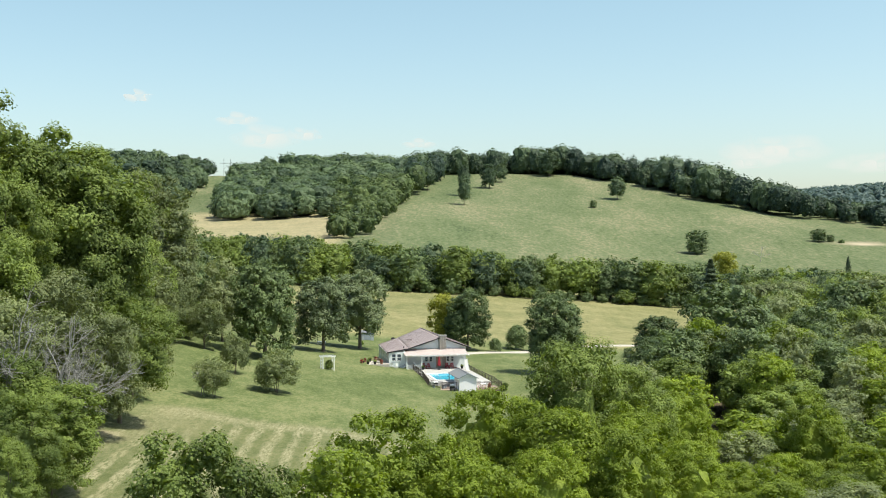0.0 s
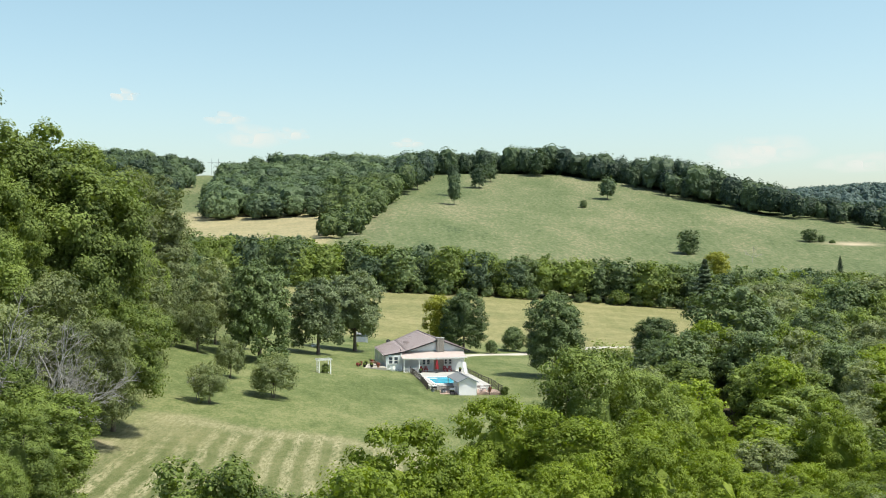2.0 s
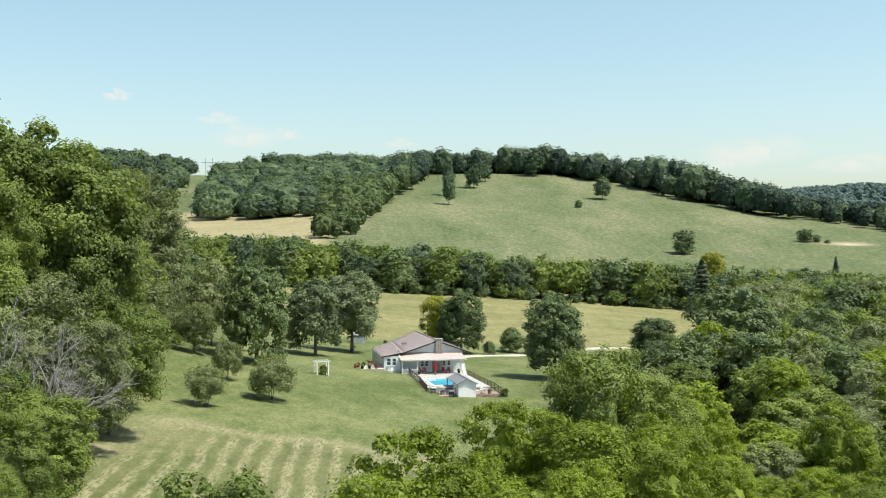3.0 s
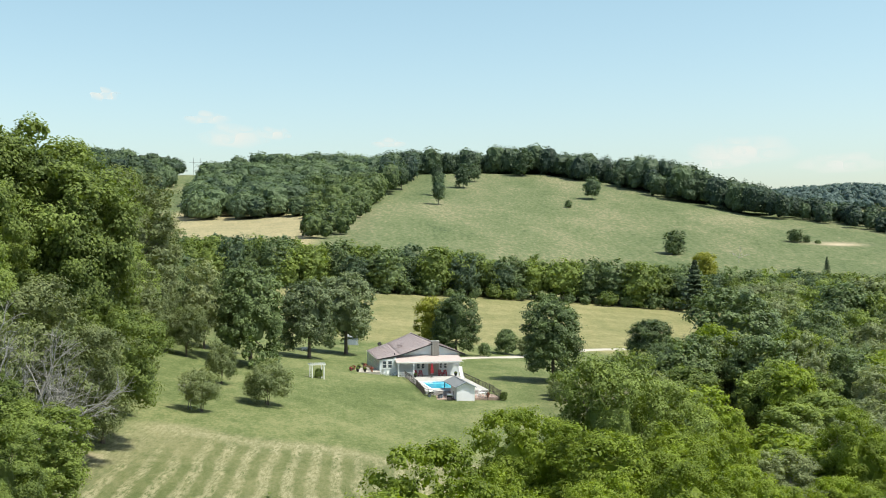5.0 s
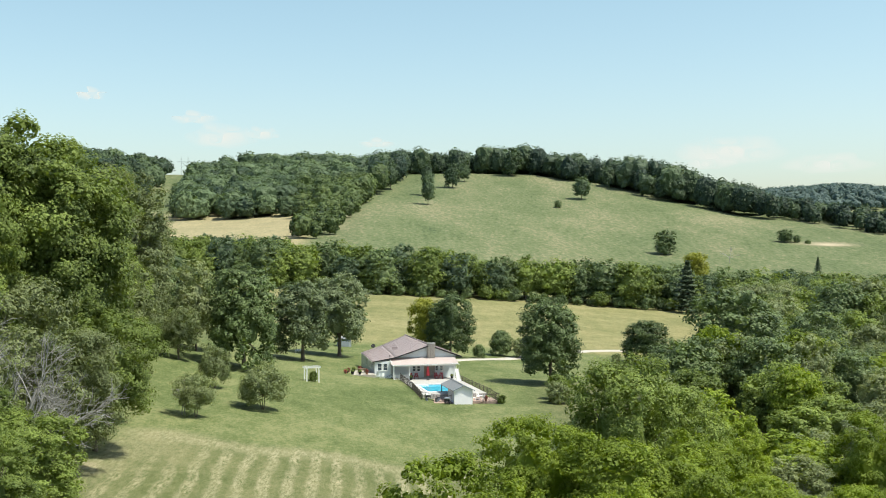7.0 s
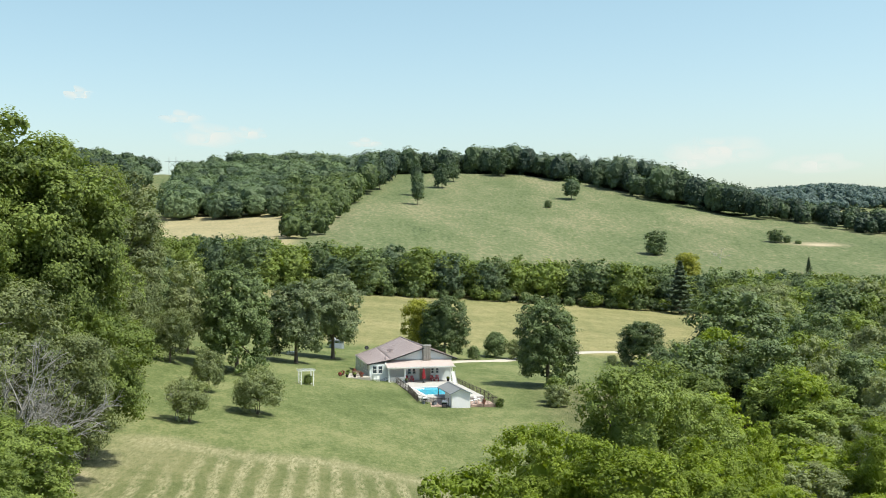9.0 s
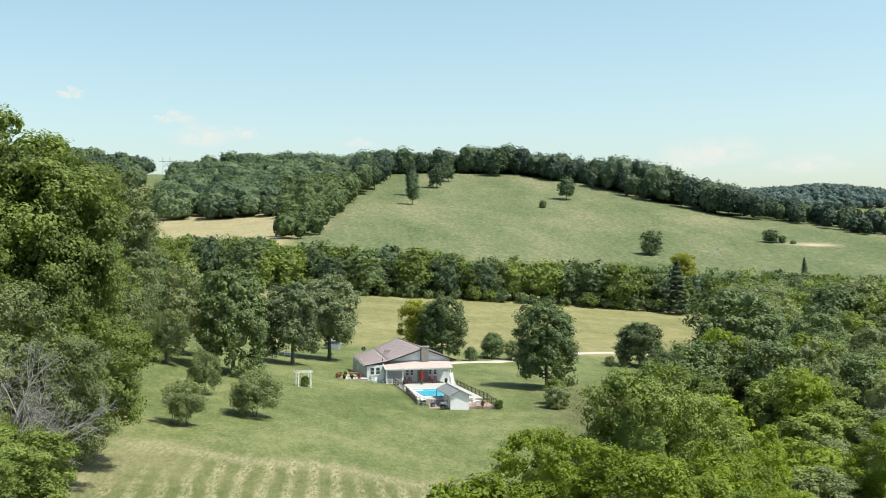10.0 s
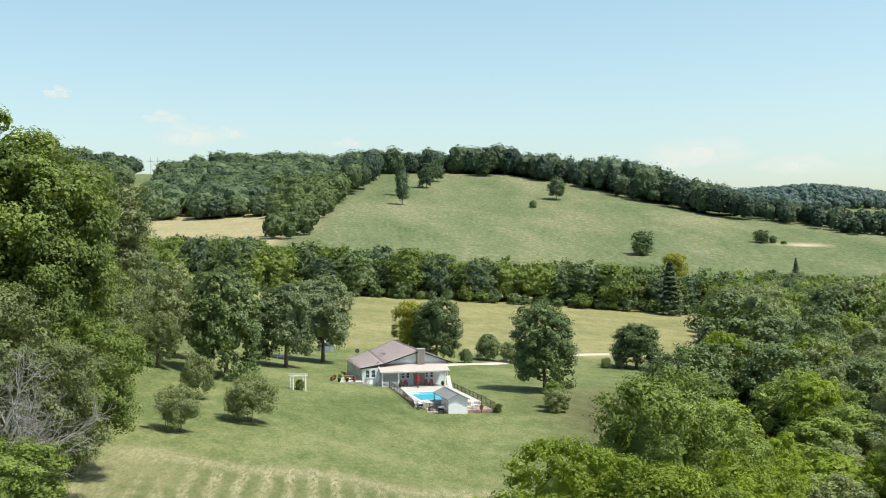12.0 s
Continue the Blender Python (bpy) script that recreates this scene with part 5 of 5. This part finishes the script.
# bare grey branches of a dying tree
def dead_tree(x, y, height, seed, lean, note="bare grey branches of a dying tree at the wood edge"):
    r = np.random.default_rng(seed)
    chunks = []

    def grow(p, d, length, rad, depth):
        mid = p + d * length * 0.5 + Vector(r.normal(size=3)) * length * 0.05
        q = p + d * length
        chunks.append(tube_arrays([p, mid, q], [rad, rad * 0.8, rad * 0.55], 5 if depth < 2 else 3))
        if depth >= 5:
            return
        for _ in range(3):
            nd = (d + Vector(r.normal(size=3)) * 0.55 + Vector((lean[0], lean[1], 0.05)) * 0.25).normalized()
            if depth < 2:
                nd = Vector((nd.x, nd.y, max(nd.z, 0.35))).normalized()
            grow(p.lerp(q, r.uniform(0.7 if depth == 0 else 0.45, 1.0)), nd, length * r.uniform(0.5, 0.75), max(rad * 0.55, 0.018), depth + 1)

    grow(Vector((0, 0, -0.5)), Vector((lean[0] * 0.3, lean[1] * 0.3, 1)).normalized(), height * 0.42, height * 0.017, 0)
    v, f = join_arrays(chunks)
    t = thing("dead_tree", Matrix.Translation(at(x, y)), note, "tree", "dead trees")
    part("bare_crown", mesh_from("bare_crown", v, f, DEADWOOD, True), None, t)


for x, y, h, s, lean in ((-34.6, 96, 13.5, 4, (0.6, -0.3)), (-35.2, 99, 14.5, 5, (0.6, -0.3)), (-36, 92, 16.5, 13, (0.5, -0.4)), (-35, 103, 13.5, 14, (0.8, -0.2)), (-34.2, 100, 12, 16, (0.9, -0.2)), (32, 128, 9, 7, (-0.3, -0.5)), (29, 118, 9, 8, (0.3, -0.5)), (195, 693, 11, 9, (0, 0.1))):
    dead_tree(x, y, h, s, lean)
dead_tree(-30.9, 146.3, 4.6, 21, (-0.35, 0.0), "bare pale branches of the dying half of an apple tree")
dead_tree(-31.2, 146.8, 4.2, 22, (-0.2, 0.1), "bare pale branches of the dying half of an apple tree")


# woods on the hill
def forest(name, pts, heights, leaves, leaf, mat, label, seed, slim=0.45, spread=0.6):
    """Many tree crowns in one mesh; each tree has its own tone."""
    r = np.random.default_rng(seed)
    kinds = []
    for k in range(12):
        form = dome(r, 1.0, 0.0, slim * r.uniform(0.85, 1.15), 9, r.uniform(1.0, 1.2), 0.26)
        mids, rad = bough_clumps(r, form, 50 if leaves > 400 else 26)
        p, nrm = foliage_points(r, form, mids, rad, leaves, 6, 0.85, 0.2, 0.6, 1.0)
        p = form[0] + (p - form[0]) * 0.92
        kinds.append((p, nrm, *crown_core(form, 3 if leaves > 100 else 2, 0.76, 0.16)))
    Vs, Fs, tones, n = [], [], [], 0
    for (x, y), h in zip(pts, heights):
        p, nrm, cv, cf = kinds[int(r.integers(12))]
        a = r.uniform(0, 6.28)
        R = np.array([[math.cos(a), -math.sin(a), 0], [math.sin(a), math.cos(a), 0], [0, 0, 1]])
        w = r.uniform(0.9, 1.3)
        size, place = np.array([w, w, 1]) * h, np.array([x, y, float(land(x, y)) - 0.5])
        lean = nrm @ R.T + r.normal(size=nrm.shape) * 0.15
        v, f = leaf_arrays((p * size) @ R.T + place, lean / np.linalg.norm(lean, axis=1)[:, None], leaf, r, 1.4)
        f = np.concatenate([f, cf + len(v)])
        v = np.concatenate([v, (cv * size) @ R.T + place])
        Vs.append(v)
        Fs.append(f + n)
        tones.append(np.full(len(v), r.uniform(-0.5, 0.5) * spread, np.float32))
        n += len(v)
    me = mesh_from(name, np.concatenate(Vs), np.concatenate(Fs), mat)
    me.attributes.new("tone", "FLOAT", "POINT").data.foreach_set("value", np.concatenate(tones))
    return tagged(new(name, me), label, "woods", kind="stuff")


r1 = np.random.default_rng(21)
pts = scatter([(-176, 872), (-84, 853), (-66, 790), (-74, 690), (-52, 690), (-46, 731), (-36, 895), (-14, 1050), (0, 1190), (60, 1192), (130, 1184), (150, 1150), (188, 1122), (224, 1040), (275, 982), (319, 938), (345, 870), (380, 820), (450, 930), (380, 1010), (310, 1120), (200, 1250), (0, 1290), (-240, 1300)], 14.4, r1, 0.42)
tall = r1.uniform(14, 24, len(pts)) * np.where(pts[:, 1] < 860, 0.8, 1) * np.where(pts[:, 0] > -30, 1.32, 1.08) * ramp(pts[:, 0], [60, 120, 260, 330], [1, 1.15, 1.15, 0.62])
spur = (pts[:, 0] > -88) & (pts[:, 0] < -20) & (pts[:, 1] < 1000)
crest = ~spur & (pts[:, 0] > -30)
slope = ~spur & ~crest
forest("hillside_woods", pts[slope], tall[slope], 580, 1.5, LEAF_FAR_HAZED, "dense green woods covering the hillside", 31, 0.46)
forest("hillside_woods", pts[crest], tall[crest] * np.where(pts[crest, 0] > 40, 1.06, 1.04), 580, 1.5, LEAF_FAR_HAZED, "dark green woods along the crest of the hill", 35, 0.40)
forest("hillside_woods", pts[spur], tall[spur], 540, 1.4, LEAF_SPUR, "lighter green strip of woods running down the hill", 34, 0.42, 0.3)
pts = scatter([(-272, 1330), (-222, 900), (-300, 890), (-480, 1000), (-480, 1180), (-300, 1180)], 14.0, r1)
forest("hillside_woods", pts, r1.uniform(15, 22, len(pts)), 440, 1.6, LEAF_FAR_HAZED, "dense green woods on the western hill", 32)
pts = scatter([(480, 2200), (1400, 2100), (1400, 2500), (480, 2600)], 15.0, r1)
forest("distant_woods", pts, r1.uniform(16, 24, len(pts)), 36, 3.4, LEAF_HAZE, "woods on the distant ridge, tinted blue-green in place of haze", 33)
for rows, note, group in ((east_far, "leafy tree in the woods across the valley", "valley woods"), (west_far, "leafy tree in the woods along the western slope", "valley woods")):
    for x, y, h in rows:
        plant_tree("valley_tree", VALLEY[int(r1.integers(6))], x, y, h, float(r1.uniform(0, 6.28)), note, group, wide=float(np.clip(r1.uniform(14, 18) / h, 1.0, 1.8)))


# ---- faint fair-weather clouds low over the ridge ----
def cloud_mat():
    m, nt, b = nodes_of("cloud vapour")
    b.inputs["Base Color"].default_value = (0.95, 0.94, 0.95, 1)
    tc = nt.nodes.new("ShaderNodeTexCoord").outputs["Object"]
    a = nt.nodes.new("ShaderNodeAttribute")
    a.attribute_name = "body"
    n = noise_node(nt, 0.008, 5, 0.6, tc)
    f = math_node(nt, "MULTIPLY", a.outputs["Fac"], ramp_node(nt, n.outputs[0], [(0.32, (0, 0, 0)), (0.55, (1, 1, 1))]).outputs[0])
    em = nt.nodes.new("ShaderNodeEmission")
    em.inputs[0].default_value = (0.66, 0.66, 0.67, 1)
    tr = nt.nodes.new("ShaderNodeBsdfTransparent")
    mx = nt.nodes.new("ShaderNodeMixShader")
    nt.links.new(math_node(nt, "MULTIPLY", f, 1.0), mx.inputs[0])
    nt.links.new(tr.outputs[0], mx.inputs[1])
    nt.links.new(em.outputs[0], mx.inputs[2])
    nt.links.new(mx.outputs[0], nt.nodes["Material Output"].inputs[0])
    return m


CLOUD = cloud_mat()


def build_cloud(x, z, wide, high, seed):
    r = np.random.default_rng(seed)
    U, W = np.meshgrid(np.linspace(-1, 1, 33), np.linspace(-1, 1, 17))
    puff = 80 * np.sin(U * 5 + seed) * np.cos(W * 4)
    v = np.stack([U * wide, puff, W * high], -1).reshape(-1, 3)
    i = (np.arange(16)[:, None] * 33 + np.arange(32)[None, :]).ravel()
    me = mesh_from("cloud", v, np.stack([i, i + 1, i + 34, i + 33], 1), CLOUD, True)
    base = np.where(W < 0, 1.6, 1.0)
    body = np.clip(1 - np.sqrt(U * U + (W * base) ** 2), 0, 1) ** 0.7
    me.attributes.new("body", "FLOAT", "POINT").data.foreach_set("value", body.ravel().astype(np.float32))
    ob = new("cloud", me)
    ob.location = (x, 4300, z)
    tagged(ob, "small faint white cloud low in the sky", "cloud", "clouds", "structure")


for x, z, w, h, sd in ((-1160, 600, 60, 28, 1), (-775, 512, 90, 30, 2), (-675, 440, 130, 60, 3), (-520, 454, 60, 30, 4), (1260, 392, 220, 70, 5), (1640, 345, 170, 50, 6), (1160, 350, 120, 40, 7), (-90, 420, 70, 22, 8)):
    build_cloud(x, z, w, h, sd)
